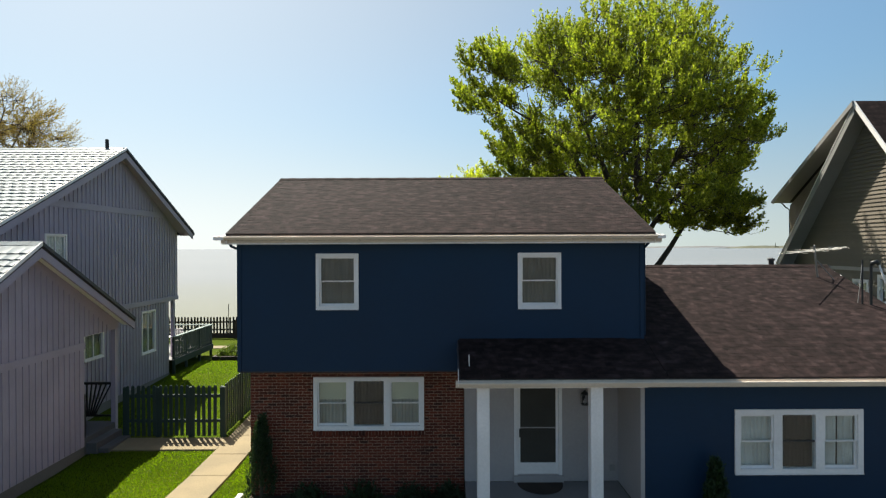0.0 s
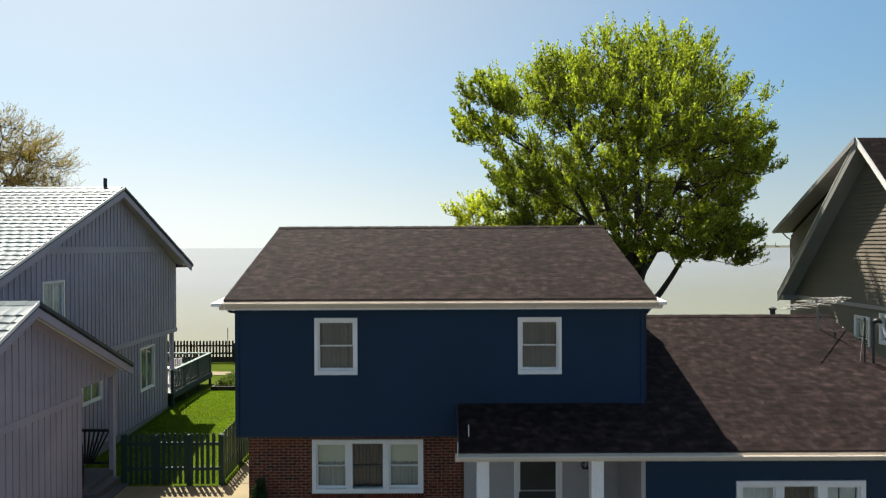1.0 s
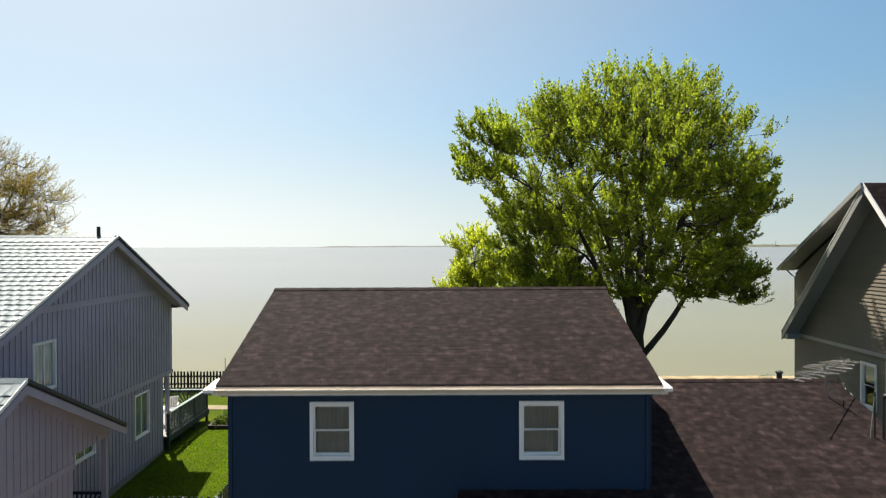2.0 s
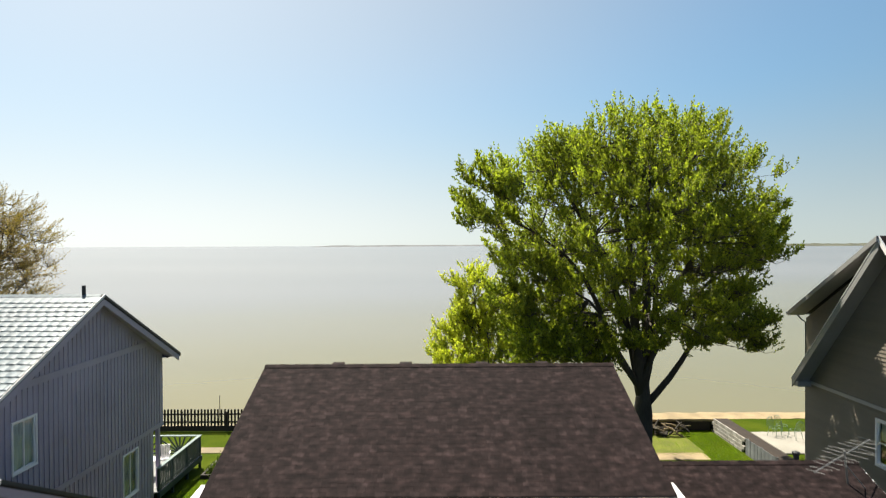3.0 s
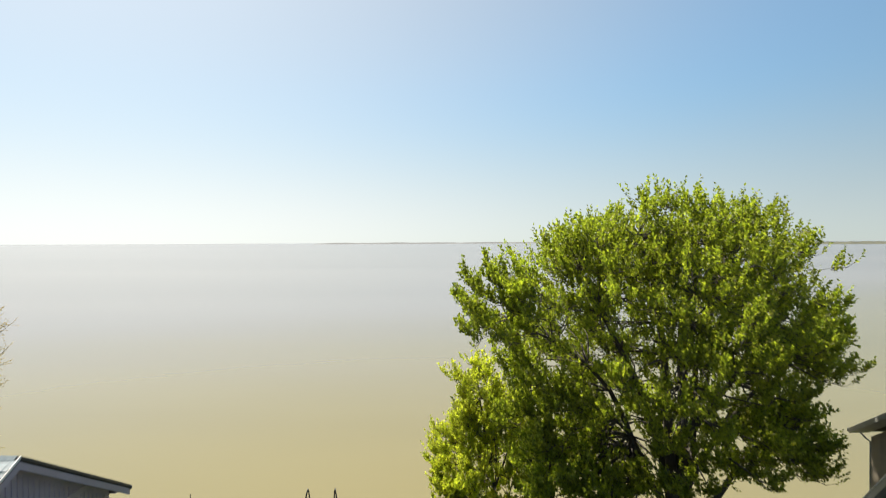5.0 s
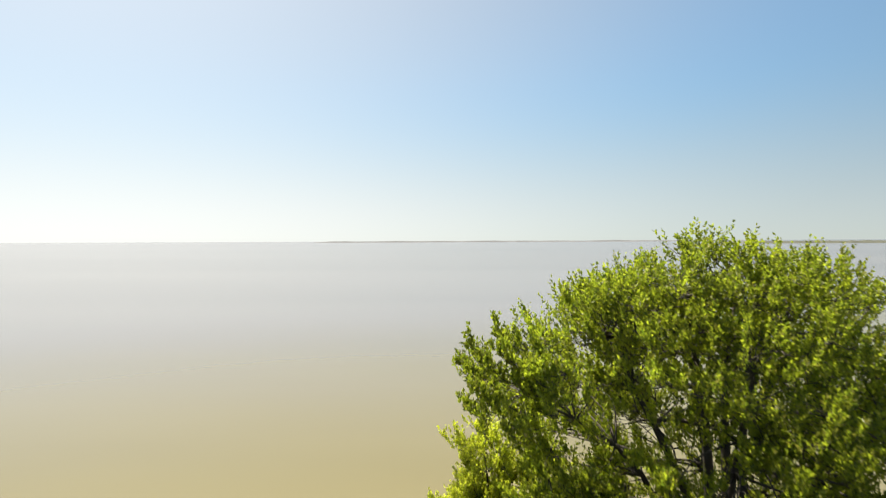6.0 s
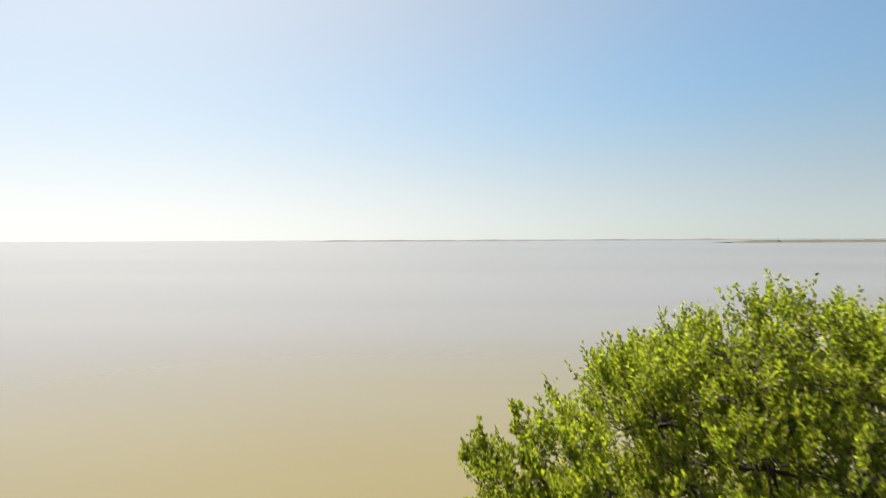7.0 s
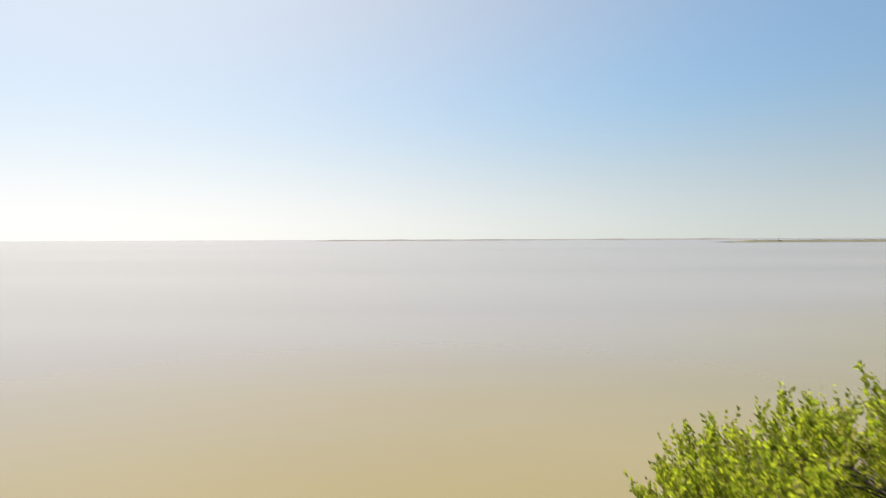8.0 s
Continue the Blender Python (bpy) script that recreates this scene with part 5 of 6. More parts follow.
# ---- deck behind the lilac house ----
deck = thing("deck", (-13.8, 26.6, 0.1), "dark green timber deck with sunburst railings", "deck")
DX0, DX1, DY0, DY1, DZ, DR = -17.0, -11.5, 24.62, 28.7, 0.66, 1.62
for k in range(28):
    y = DY0 + 0.01 + k * 0.145
    part("deck_board", boxes((DX0, y, DZ - 0.035, DX1, y + 0.135, DZ)), surface("grey_deck_board", (0.24, 0.24, 0.235), 0.8, 1.2, 25.0, 0.15, 0.2, spread=0.1) if k == 0 else bpy.data.materials["grey_deck_board"], deck)
part("rim_joist", boxes((DX1 + 0.001, DY0, DZ - 0.24, DX1 + 0.04, DY1 + 0.04, DZ + 0.005)), GREENFENCE, deck)
part("rim_joist", boxes((DX0, DY1 + 0.001, DZ - 0.24, DX1, DY1 + 0.04, DZ + 0.005)), GREENFENCE, deck)
for y in (DY0 + 0.1, 25.9, 27.3, DY1 - 0.04):
    part("post", boxes((DX1 - 0.1, y - 0.05, -0.1, DX1 - 0.002, y + 0.05, DR - 0.02)), GREENFENCE, deck)
for x in (DX0 + 0.06, -15.2, -13.4):
    part("post", boxes((x - 0.05, DY1 - 0.11, -0.1, x + 0.05, DY1 - 0.002, DR - 0.02)), GREENFENCE, deck)
# top rail is paler than the posts: sunlight is put into its colour
part("handrail", boxes((DX1 - 0.13, DY0, DR - 0.018, DX1 + 0.03, DY1 + 0.03, DR + 0.022), bevel=0.006), surface("pale_weathered_rail", (0.17, 0.215, 0.20), 0.6, 1.5, 25, 0.15, 0.15), deck, "green top rail, paler to stand for the sun on it")
part("handrail", boxes((DX0, DY1 - 0.13, DR - 0.018, DX1 - 0.132, DY1 + 0.03, DR + 0.022), bevel=0.006), bpy.data.materials["pale_weathered_rail"], deck)
part("bottom_rail", boxes((DX1 - 0.08, DY0, DZ + 0.1, DX1 - 0.03, DY1 - 0.1, DZ + 0.17)), GREENFENCE, deck)
part("bottom_rail", boxes((DX0, DY1 - 0.08, DZ + 0.1, DX1 - 0.11, DY1 - 0.03, DZ + 0.17)), GREENFENCE, deck)
def burst(axis, c, w, u0, u1):
    for k in range(9):
        a = math.pi * (0.08 + 0.84 * k / 8)
        ext = min((u1 - u0) / 2 / max(0.05, abs(math.cos(a))), (DR - 0.03 - DZ - 0.17) / max(0.05, math.sin(a)))
        p0, p1 = (c + 0.12 * math.cos(a), DZ + 0.17 + 0.12 * math.sin(a)), (c + ext * 0.97 * math.cos(a), DZ + 0.17 + ext * 0.97 * math.sin(a))
        d = Vector((p1[0] - p0[0], p1[1] - p0[1])).normalized() * 0.035
        pts = [(p0[0] - d.y, p0[1] + d.x), (p0[0] + d.y, p0[1] - d.x), (p1[0] + d.y, p1[1] - d.x), (p1[0] - d.y, p1[1] + d.x)]
        part("slat", prisms(axis, (pts, w, w + 0.022)), GREENFENCE, deck)
for u0, u1 in ((DX0 + 0.12, -15.26), (-15.14, -13.46), (-13.34, DX1 - 0.12)):
    burst("y", (u0 + u1) / 2, DY1 - 0.068, u0, u1)
for k in range(27):
    y = DY0 + 0.22 + k * 0.145
    if min(abs(y - q) for q in (25.9, 27.3, DY1 - 0.04)) > 0.09:
        part("baluster", boxes((DX1 - 0.066, y - 0.045, DZ - 0.2, DX1 - 0.044, y + 0.045, DR - 0.02)), GREENFENCE, deck)
def patio_table(x, y, z):
    t = thing("patio_table", (x, y, z), "white plastic patio table on the deck", "table")
    part("tabletop", boxes((x - 0.5, y - 0.4, z + 0.70, x + 0.5, y + 0.4, z + 0.735), bevel=0.012), WHITE, t)
    for sx in (-1, 1):
        for sy in (-1, 1):
            part("leg", tube(bmesh.new(), [(x + sx * 0.44, y + sy * 0.34, z), (x + sx * 0.4, y + sy * 0.3, z + 0.699)], [0.02, 0.028], 8), WHITE, t)
def patio_chair(x, y, z, turn, mat, label, group):
    m = pose(x, y, z, 0, 0, turn)
    c = thing("patio_chair", (x, y, z), label, "chair", group)
    part("seat", boxes((-0.25, -0.25, 0.40, 0.25, 0.25, 0.43), m=m, bevel=0.008), mat, c)
    for k in range(5):
        part("back_slat", boxes((-0.24 + k * 0.1, 0.23, 0.43, -0.16 + k * 0.1, 0.255, 0.88), m=m), mat, c)
    part("back_rail", boxes((-0.26, 0.225, 0.881, 0.26, 0.26, 0.93), m=m), mat, c)
    for sx in (-1, 1):
        part("armrest", boxes((sx * 0.25 - 0.03, -0.22, 0.62, sx * 0.25 + 0.03, 0.224, 0.65), m=m), mat, c)
        for sy in (-1, 1):
            part("leg", boxes((sx * 0.25 - 0.02, sy * 0.22 - 0.02, 0, sx * 0.25 + 0.02, sy * 0.22 + 0.02, 0.62 if sy < 0 else 0.40), m=m), mat, c)
patio_table(-12.9, 26.2, DZ)
patio_chair(-12.5, 25.2, DZ, 160, WHITE, "white plastic patio chair on the deck", "deck chairs")
patio_chair(-12.6, 27.3, DZ, 20, WHITE, "white plastic patio chair on the deck", "deck chairs")

# garage entry
entry = thing("entry_stoop", (-10.8, 17.0, -0.3), "concrete stoop with its shade in the colour, dark fan-slat railing", "stoop")
part("platform", boxes((-11.7, 16.07, -0.45, -10.02, 17.72, 0.12), bevel=0.01), SHADED_STEP, entry)
part("step", boxes((-10.018, 16.15, -0.45, -9.72, 17.45, -0.03), bevel=0.01), SHADED_STEP, entry)
part("step", boxes((-9.718, 16.2, -0.45, -9.42, 17.35, -0.2), bevel=0.01), SHADED_STEP, entry)
part("handrail", boxes((-11.65, 17.6, 1.26, -10.14, 17.68, 1.33)), BLACK, entry)
part("bottom_rail", boxes((-11.65, 17.62, 0.28, -10.14, 17.66, 0.34)), BLACK, entry)
for k in range(11):
    x0, x1 = -10.9 + (k - 5) * 0.05, -10.9 + (k - 5) * 0.145
    part("slat", prisms("y", ([(x0 - 0.02, 0.341), (x0 + 0.02, 0.341), (x1 + 0.02, 1.259), (x1 - 0.02, 1.259)], 17.62, 17.65)), BLACK, entry)
part("handrail", boxes((-10.1, 16.1, 1.26, -10.03, 16.16, 1.33), (-10.1, 16.1, 0.121, -10.03, 16.16, 1.259)), BLACK, entry)
patio_chair(-10.9, 16.9, 0.12, 180, BLACK, "black slatted chair on the shaded stoop", "")

# ---- back gardens ----
bed = thing("raised_bed", (-10.3, 28.0, 0.1), "raised garden bed with dark timber edge", "garden bed")
part("edge_board", boxes((-10.95, 27.3, 0.0, -8.2, 27.4, 0.28)), BROWNFENCE, bed)
part("edge_board", boxes((-10.95, 29.6, 0.0, -8.2, 29.7, 0.28)), BROWNFENCE, bed)
part("edge_board", boxes((-10.95, 27.401, 0.0, -10.85, 29.599, 0.28)), BROWNFENCE, bed)
part("soil", boxes((-10.849, 27.401, 0.0, -8.2, 29.599, 0.2)), SOIL, bed)
for k in range(9):
    low_shrub(-10.5 + 0.7 * (k % 3) + 0.1 * (k % 2), 27.75 + 0.6 * (k // 3), 0.34, 0.45 + 0.08 * (k % 3), 60 + k, LEAF_BED, "small leafy green plant in the raised bed", "plant", "bed plants")
def rock(bm, x, y, z, r, rng):
    vs = bmesh.ops.create_icosphere(bm, subdivisions=1, radius=r)["verts"]
    sq = (rng.uniform(0.8, 1.4), rng.uniform(0.8, 1.2), rng.uniform(0.5, 0.8))
    for v in vs:
        v.co = Vector((v.co.x * sq[0] + x, v.co.y * sq[1] + y, v.co.z * sq[2] + z)) + Vector((rng.uniform(-1, 1), rng.uniform(-1, 1), rng.uniform(-1, 1))) * r * 0.14
rg = random.Random(8)
for k in range(7):
    bm = bmesh.new()
    rock(bm, -10.9 + k * 0.36, 30.1 + rg.uniform(-0.1, 0.1), 0.2, rg.uniform(0.13, 0.22), rg)
    whole("rock", bm, surface("brown_rock", (0.16, 0.12, 0.10), 0.9, 2, 12, 0.3, 0.5) if k == 0 else bpy.data.materials["brown_rock"], "brown rounded stone edging the garden bed", "rock", "bed stones")
whole("garden_walk", boxes((-12.6, 30.5, 0.0, -7.6, 31.3, 0.13), bevel=0.01), CONCRETE, "pale concrete walk across the back lawn", "path", kind="structure")
whole("bare_patch", boxes((9.8, 29.3, 0.0, 13.1, 30.25, 0.115), bevel=0.02), SAND, "pale stone slab set in the lawn", "slab")
pile = thing("driftwood_pile", (12.0, 33.0, 0.1), "heap of grey driftwood and brush by the seawall", "wood pile")
for k in range(80):
    x, y, a = rg.triangular(7.8, 13.6, 12.3), rg.uniform(32.6, 33.5), rg.uniform(0, 3.14)
    z, L = 0.14 + rg.random() * 0.42, rg.uniform(0.3, 0.8)
    p, q = Vector((x - L * math.cos(a) * 0.5, y - 0.2 * math.sin(a), z - 0.05)), Vector((x + L * math.cos(a) * 0.5, y + 0.2 * math.sin(a), z + rg.uniform(-0.1, 0.3)))
    part("branch", tube(bmesh.new(), [p, (p + q) / 2 + Vector((0, 0, 0.05)), q], [0.065, 0.055, 0.03], 6), BARK if k % 4 else SAND, pile)
# upturned boat
boat = thing("rowing_boat", (5.7, 33.1, 0.1), "upturned white rowing boat by the seawall", "boat")
bm = bmesh.new()
rings = []
for k in range(13):
    f = k / 12
    w = 0.62 * math.sin(math.pi * (0.06 + 0.88 * f)) ** 0.6
    x = 4.1 + 3.3 * f
    rings.append([bm.verts.new((x, 33.05 + w * math.cos(a), 0.26 + 0.42 * (w / 0.62) * math.sin(a))) for a in [math.pi * j / 10 for j in range(11)]])
for a, b in zip(rings, rings[1:]):
    for j in range(10):
        bm.faces.new((a[j], a[j + 1], b[j + 1], b[j]))
bm.faces.new(rings[0])
bm.faces.new(rings[-1][::-1])
part("hull", bm, WHITE, boat, smooth=True)
part("keel", boxes((4.5, 33.03, 0.66, 7.1, 33.07, 0.70)), PALE, boat)
for x in (4.6, 6.9):
    part("support", boxes((x - 0.06, 32.55, 0.1, x + 0.06, 33.55, 0.27)), BROWNFENCE, boat)
bench = thing("garden_bench", (-3.7, 33.1, 0.1), "pale painted plank bench by the seawall", "bench")
for k in range(3):
    part("seat_plank", boxes((-4.9, 32.9 + k * 0.15, 0.52, -2.5, 33.03 + k * 0.15, 0.56), bevel=0.005), PALE, bench)
for x in (-4.7, -3.7, -2.7):
    part("leg", boxes((x - 0.05, 32.92, 0.1, x + 0.05, 33.3, 0.519)), BROWNFENCE, bench)
low_shrub(-5.6, 33.2, 0.3, 0.75, 90, LEAF_YOUNG, "potted green plant near the shore ladder", "plant")
# ladder rails on the seawall
stairs = thing("shore_ladder", (-6.2, 34.8, 0.75), "rusty pipe handrails of a shore ladder", "ladder")
for x, d in ((-6.95, 0.3), (-5.55, -0.3)):
    part("handrail", tube(bmesh.new(), [(x - d * 0.9, 34.5, 0.74), (x - d * 0.1, 34.8, 1.9), (x, 34.85, 2.03), (x + d * 0.1, 34.85, 1.9), (x + d * 0.6, 35.1, 0.4)], 0.036, 7), BLACK, stairs, smooth=True)
    for k in range(3):
        z = 1.0 + 0.3 * k
        part("brace", tube(bmesh.new(), [(x - d * (0.72 - 0.22 * k), 34.58 + 0.08 * k, z), (x + d * (0.42 - 0.12 * k), 35.0 - 0.05 * k, z)], 0.012, 5), BLACK, stairs)
part("landing", boxes((-6.7, 34.4, 0.77, -5.75, 34.9, 0.83), bevel=0.006), surface("rusty_steel", (0.20, 0.09, 0.05), 0.8, 2, 20, 0.3, 0.3), stairs)
# neighbour's raised garden
whole("dry_lawn", boxes((7.0, 30.26, 0.0, 13.2, 33.3, 0.112)), surface("dry_lawn_grass", (0.1353, 0.1434, 0.01515), 0.95, 1.5, 30.0, 0.25, 0.6), "yellowed mown lawn strip behind the maple", "lawn", kind="structure")
whole("raised_lawn", boxes((15.63, 27.3, -0.1, 45, 33.66, 0.74)), GRASS, "raised green lawn behind the taupe house", "lawn", kind="structure")
whole("patio_slab", boxes((16.05, 28.2, 0.70, 19.5, 31.3, 0.80), bevel=0.01), surface("pale_patio_concrete", (0.30, 0.275, 0.230), 0.9, 0.9, 35.0, 0.14, 0.3), "pale concrete patio beside the raised lawn", "patio", kind="structure")
whole("mulch_strip", boxes((15.215, 27.3, 0.60, 15.98, 33.6, 0.80)), SOIL, "brown mulch strip behind the block wall", "mulch", kind="structure")
retain = thing("retaining_wall", (15.2, 30.0, 0.1), "pale stacked-block retaining wall along the lawn", "wall", kind="structure")
for r in range(4):
    for k in range(15):
        y = 27.4 + k * 0.42 + (0.21 if r % 2 else 0)
        if 30.0 < y < 33.3:
            part("block", boxes((15.08 + 0.015 * rg.random() + r * 0.012, y + 0.006, 0.05 + r * 0.2, 15.21, y + 0.414, 0.244 + r * 0.2), bevel=0.014), BLOCK, retain)
boards = thing("board_fence", (15.15, 28.7, 0.1), "low weathered grey board fence beside the mulch", "fence")
GREYBOARD = surface("weathered_grey_board", (0.15, 0.155, 0.155), 0.85, 1.5, 30.0, 0.2, 0.2, stretch=(2, 2, 0.2), spread=0.12)
for k in range(17):
    y = 27.32 + k * 0.158
    part("board", boxes((15.10 + 0.008 * (k % 2), y, 0.04, 15.125 + 0.008 * (k % 2), y + 0.15, 0.90 + 0.02 * rg.random()), bevel=0.004), GREYBOARD, boards)
for z in (0.3, 0.72):
    part("rail", boxes((15.136, 27.32, z, 15.18, 30.0, z + 0.08)), GREYBOARD, boards)
for y in (27.4, 28.7, 29.9):
    part("post", boxes((15.182, y - 0.045, 0.0, 15.212, y + 0.045, 0.92)), GREYBOARD, boards)
def wire_chair(x, y, z, turn):
    m = pose(x, y, z, 0, 0, turn)
    c = thing("wire_chair", (x, y, z), "thin green wire garden chair on the patio", "chair", "patio chairs")
    wire = surface("green_wire", (0.16, 0.24, 0.17), 0.5, 2, 20, 0.1, 0.0) if "green_wire" not in bpy.data.materials else bpy.data.materials["green_wire"]
    ring = [m @ Vector((0.24 * math.cos(a), 0.24 * math.sin(a), 0.44)) for a in [2 * math.pi * k / 12 for k in range(13)]]
    part("seat_ring", tube(bmesh.new(), ring, 0.012, 5), wire, c)
    for k in range(7):
        u = -0.21 + k * 0.07
        h = 0.86 + 0.08 * math.cos(u * 6)
        part("back_wire", tube(bmesh.new(), [m @ Vector((u, 0.2, 0.44)), m @ Vector((u * 1.15, 0.27, h))], 0.008, 5), wire, c)
    arch = [m @ Vector((0.28 * math.sin(a), 0.25, 0.60 + 0.36 * math.cos(a))) for a in [-1.9 + 3.8 * k / 10 for k in range(11)]]
    part("back_arch", tube(bmesh.new(), arch, 0.012, 5), wire, c)
    for sx, sy in ((-1, -1), (1, -1), (-1, 1), (1, 1)):
        part("leg", tube(bmesh.new(), [m @ Vector((sx * 0.17, sy * 0.17, 0.44)), m @ Vector((sx * 0.24, sy * 0.24, 0.0))], 0.011, 5), wire, c)
for x, y, a in ((16.9, 30.6, 30), (17.7, 30.2, 200), (17.5, 31.0, 100)):
    wire_chair(x, y, 0.80, a)

# ---- clapboards, bricks and shingles ----
def clapboard(parent, y0, y1, z, h=0.15):
    bm = prisms("y", ([(RX - 0.018, z), (RX + 0.016, z), (RX + 0.016, z + h), (RX + 0.012, z + h)], y0, y1))
    part("clapboard", bm, OLIVE, parent)
z = 4.60
while z < 10.4:
    y0 = max(17.2, RAY - (10.5 - z) / 1.26 + 0.05)
    y1 = min(26.5, RAY + (10.5 - z) / 0.66 - 0.05)
    if y1 > y0:
        clapboard(rgab, y0, y1, z)
    z += 0.152
z = 0.5
while z < 4.3:
    cuts = [17.0, *(q for w in (rwin2, rwin) for q in (w[0] + 0.01, w[1] - 0.01) if w[2] - 0.1 < z < w[3]), 27.0]
    for a, b in zip(cuts[::2], cuts[1::2]):
        clapboard(rlow, a, b, z)
    z += 0.152


def lay_bricks():
    verts, faces, made = [], [], 0
    me = mesh_of("brick", boxes((0, 0, 0, 0.191, 0.03, 0.0555), bevel=0.003), BRICK)
    rb = random.Random(3)
    shape8 = ((0, 0, 0), (1, 0, 0), (1, 1, 0), (0, 1, 0), (0, 0, 1), (1, 0, 1), (1, 1, 1), (0, 1, 1))
    z, row = -0.44, 0
    while z < 2.55:
        x = -4.50 - (0.1016 if row % 2 else 0)
        while x < 0.46:
            a, b = max(x, -4.50), min(x + 0.191, 0.468)
            x += 0.2032
            spans = [(a, b)]
            if bwin[2] - 0.10 < z + 0.06 and z < bwin[3] and b > bwin[0] - 0.01 and a < bwin[1] + 0.01:
                spans = [(a, min(b, bwin[0] - 0.008)), (max(a, bwin[1] + 0.008), b)]
            for a, b in spans:
                if b - a < 0.02:
                    continue
                dy = rb.uniform(-0.002, 0.002)
                if made < 300 and b - a > 0.1905 and z > 1.4:
                    child("brick", me, brick_wall, Matrix.Translation((a, BY + dy, z)))
                    made += 1
                else:
                    n = len(verts)
                    verts += [(a + (b - a) * p, BY + dy + 0.03 * q, z + 0.0555 * r) for p, q, r in shape8]
                    faces += [[n + i for i in f] for f in ((0, 1, 5, 4), (1, 2, 6, 5), (3, 0, 4, 7), (4, 5, 6, 7), (0, 3, 2, 1))]
        z += 0.0677
        row += 1
    x = bwin[0] - 0.03
    while x < bwin[1]:
        part("sill_brick", boxes((x, BY - 0.025, bwin[2] - 0.155, x + 0.066, BY + 0.01, bwin[2] - 0.037), bevel=0.004), BRICK, brick_wall)
        x += 0.077
    ob = child("brick_field", mesh_from("brick_field", verts, faces, BRICK), brick_wall)
    ob["kind"] = "stuff"


lay_bricks()
up_main = (0, RY - EY, RZ - EZ)
shingles(main_roof, (-4.73, EY - 0.01, EZ + 0.001), (1, 0, 0), up_main, 9.36, math.hypot(RY - EY, RZ - EZ), 0.125, 0.17, SHINGLE, lambda u, v: v < 1.0)
shingles(back_roof, (4.63, 2 * RY - EY + 0.01, EZ + 0.001), (-1, 0, 0), (0, EY - RY, RZ - EZ), 9.36, math.hypot(RY - EY, RZ - EZ), 0.125, 0.17, SHINGLE, lambda u, v: False)
up_wing = (0, WRY - WEY, WRZ - WEZ)
shingles(wing_roof, (4.48, WEY - 0.01, WEZ + 0.001), (1, 0, 0), up_wing, 6.52, math.hypot(WRY - WEY, WRZ - WEZ), 0.125, 0.17, SHINGLE, lambda u, v: v < 1.5)
shingles(porch_roof, (0.33, WEY - 0.01, WEZ + 0.001), (1, 0, 0), up_wing, 4.14, 1.50, 0.125, 0.17, SHINGLE, lambda u, v: True)
shingles(lroof, (-21.6, 14.69, 6.031), (1, 0, 0), (0, LAP - 14.7, LAZ - 6.03), 10.23, math.hypot(LAP - 14.7, LAZ - 6.03), 0.27, 0.30, SILVER, lambda u, v: u > 6, thick=0.038, jitter=0.008, lifts=0.004, warp=0.004, camber=0.014)
shingles(groof, (-18.2, 9.89, 3.201), (1, 0, 0), (0, 13.84 - 9.9, 5.55 - 3.2), 8.58, math.hypot(3.94, 2.35), 0.27, 0.30, SILVER, lambda u, v: u > 5, thick=0.038, jitter=0.008, lifts=0.004, warp=0.004, camber=0.014)
shingles(rroof, (15.63, 16.19, 3.751), (1, 0, 0), (0, RAY - 16.2, RAZ - 3.75), 12.8, math.hypot(RAY - 16.2, RAZ - 3.75), 0.15, 0.32, SHINGLE, lambda u, v: u < 2 and v > 6)


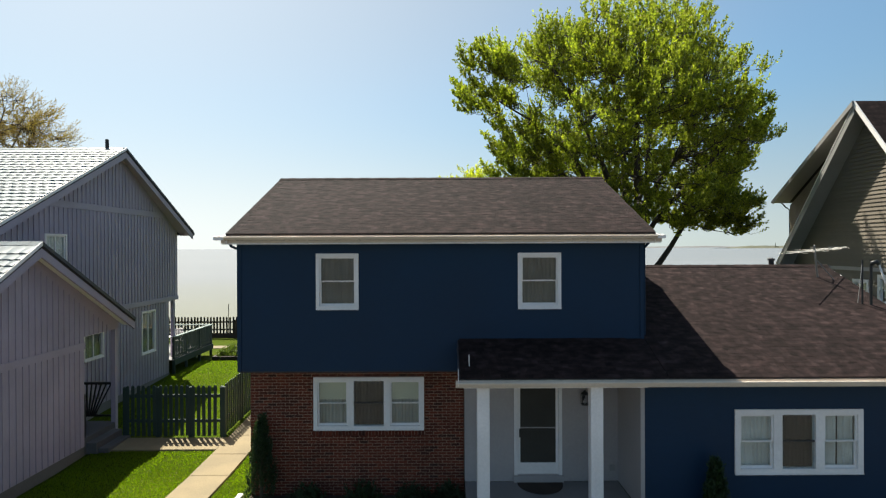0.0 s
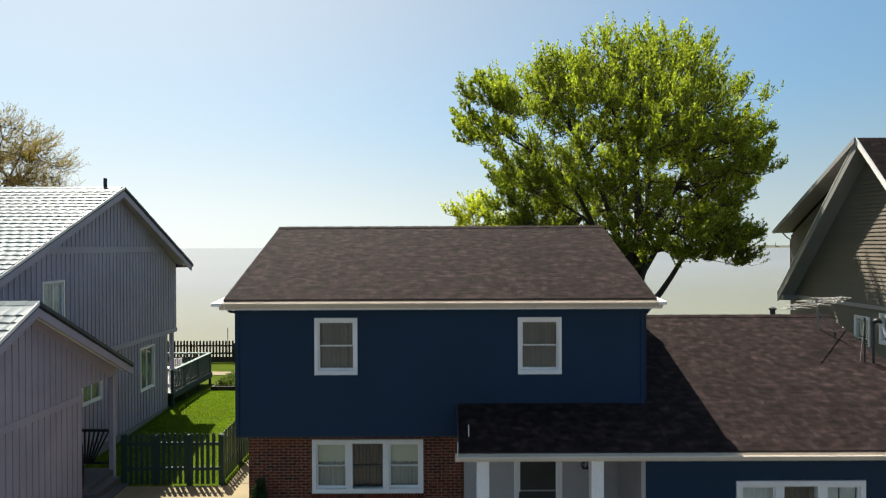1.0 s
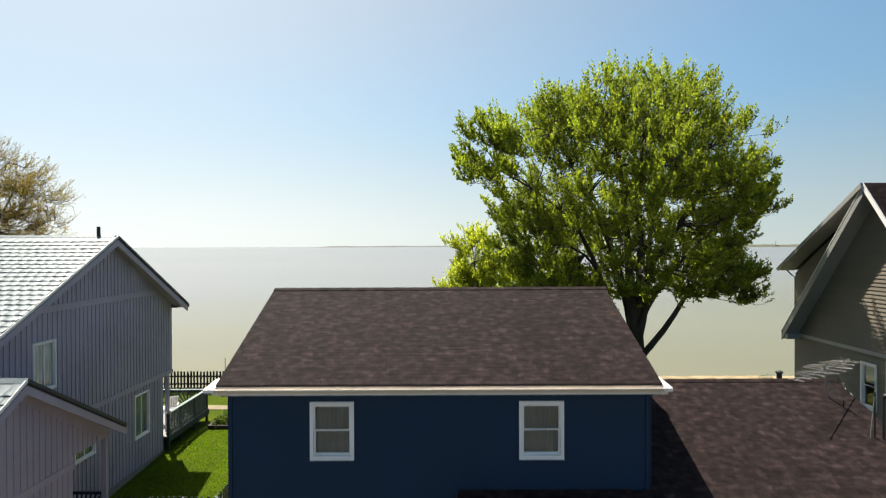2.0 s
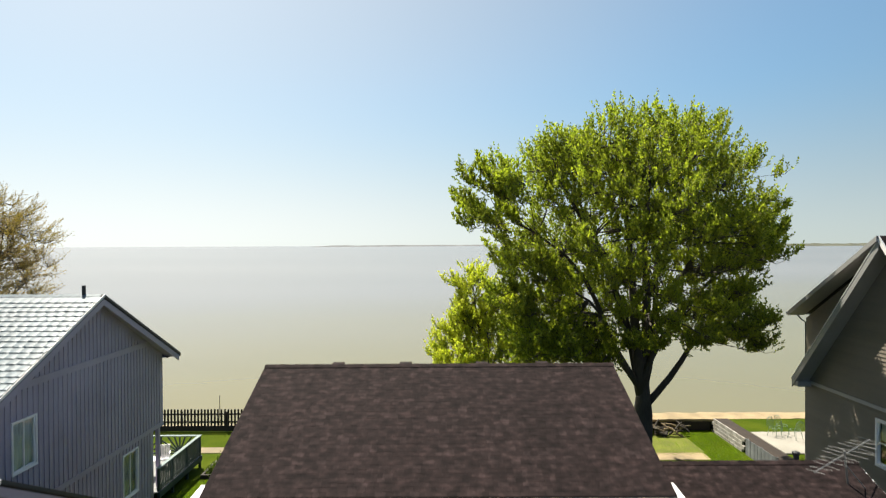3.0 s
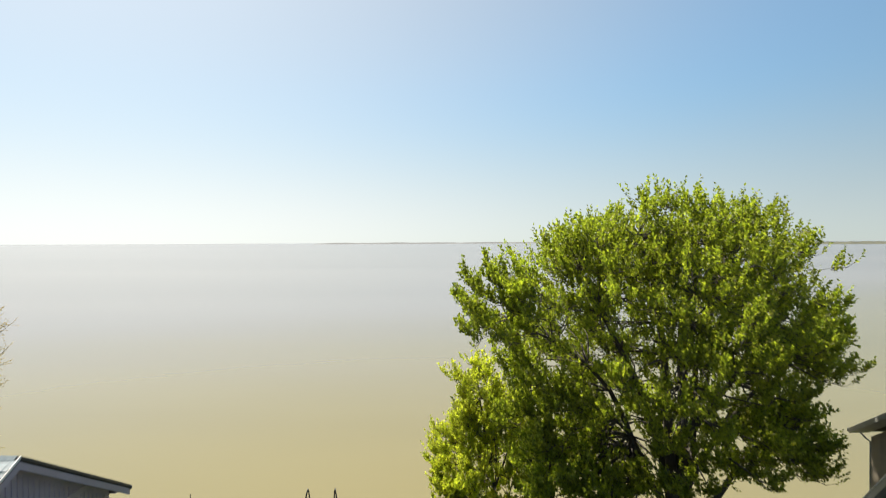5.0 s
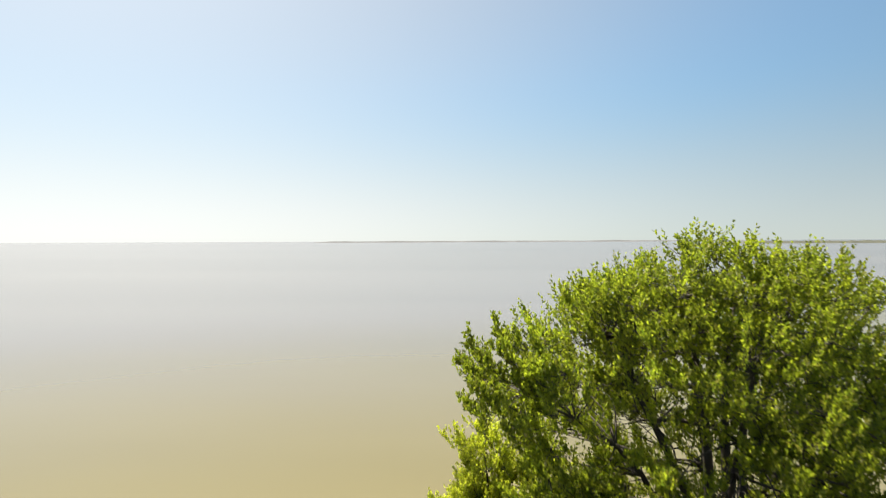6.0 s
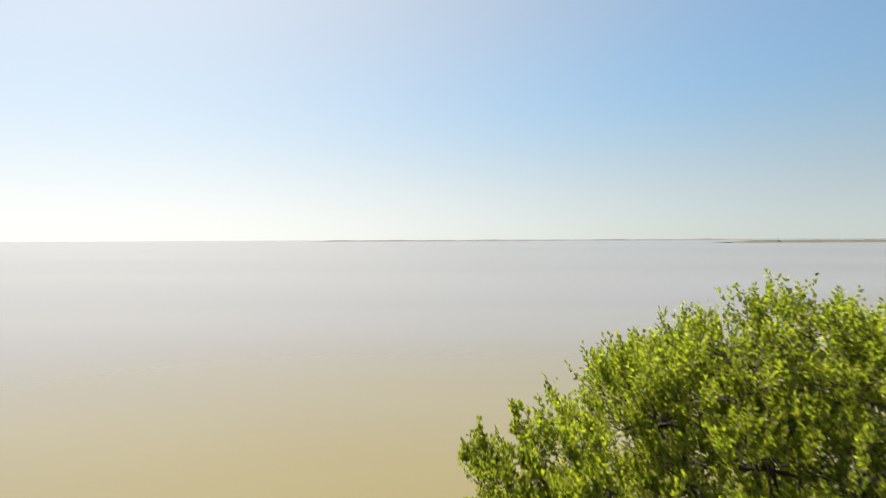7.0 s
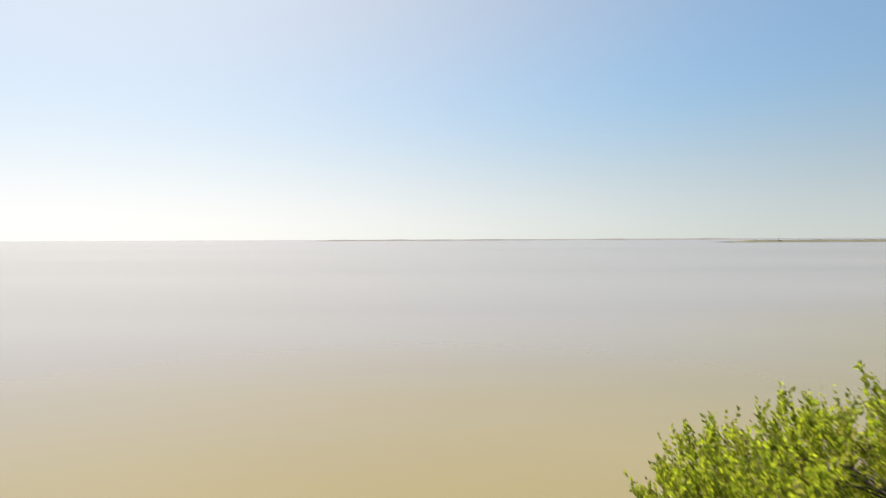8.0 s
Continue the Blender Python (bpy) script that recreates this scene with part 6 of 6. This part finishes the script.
def ridge_caps(parent, x0, x1, y, z, fall, mat):
    me = mesh_of("ridge_cap", prisms("x", ([(-0.14, -0.14 * fall + 0.012), (0, 0.022), (0.14, -0.14 * fall + 0.012), (0.14, -0.14 * fall), (0, 0.008), (-0.14, -0.14 * fall)], 0, 0.28)), mat)
    x, k = x0, 0
    while x < x1 - 0.2:
        child("ridge_cap", me, parent, Matrix.Translation((x, y, z + 0.018 + 0.004 * (k % 2))))
        x, k = x + 0.26, k + 1
ridge_caps(main_roof, -4.73, 4.63, RY, RZ, 0.37, SHINGLE)
ridge_caps(wing_roof, 4.5, 11.0, WRY, WRZ, 0.4, SHINGLE)
ridge_caps(lroof, -21.6, -11.42, LAP, LAZ, 0.5, SILVER)
ridge_caps(groof, -18.2, -9.6, 13.84, 5.55, 0.6, SILVER)


# ---- grass blades on the lawns that the camera passes nearest ----
def grass(x0, x1, y0, y1, n, seed, size=0.05, skip=()):
    rng = np.random.default_rng(seed)
    p = np.stack([rng.uniform(x0, x1, n), rng.uniform(y0, y1, n)], 1)
    for a, b, c, d in skip:
        p = p[~((p[:, 0] > a) & (p[:, 0] < b) & (p[:, 1] > c) & (p[:, 1] < d))]
    n = len(p)
    z = -0.4 + 0.5 * np.clip((p[:, 1] - 15.0) / 11.0, 0, 1) - 0.01
    base = np.column_stack([p, z])
    a = rng.uniform(0, 6.283, n)
    w = np.column_stack([np.cos(a), np.sin(a), np.zeros(n)]) * 0.012
    tip = base + np.column_stack([rng.normal(0, 0.03, n), rng.normal(0, 0.03, n), size * rng.uniform(0.5, 1.3, n)])
    v = np.stack([base - w, base + w, tip], 1).reshape(-1, 3)
    return mesh_from("grass", v, np.arange(3 * n).reshape(-1, 3), LEAF_GRASS)
for k, (args, skip) in enumerate((((-9.9, -6.5, 9.0, 16.3, 42000), ()), ((-5.4, -4.8, 9.0, 22.0, 16000), ()), ((-11.4, -6.7, 17.5, 27.2, 42000), ()), ((-11.0, -5.0, 31.3, 33.6, 16000), ()), ((9.6, 14.9, 26.5, 33.5, 34000), ((10.2, 12.9, 29.2, 29.9),)))):
    ob = new("grass", grass(*args, 300 + k, skip=skip))
    tagged(ob, "short mown grass blades on the lawn", "grass", kind="stuff")
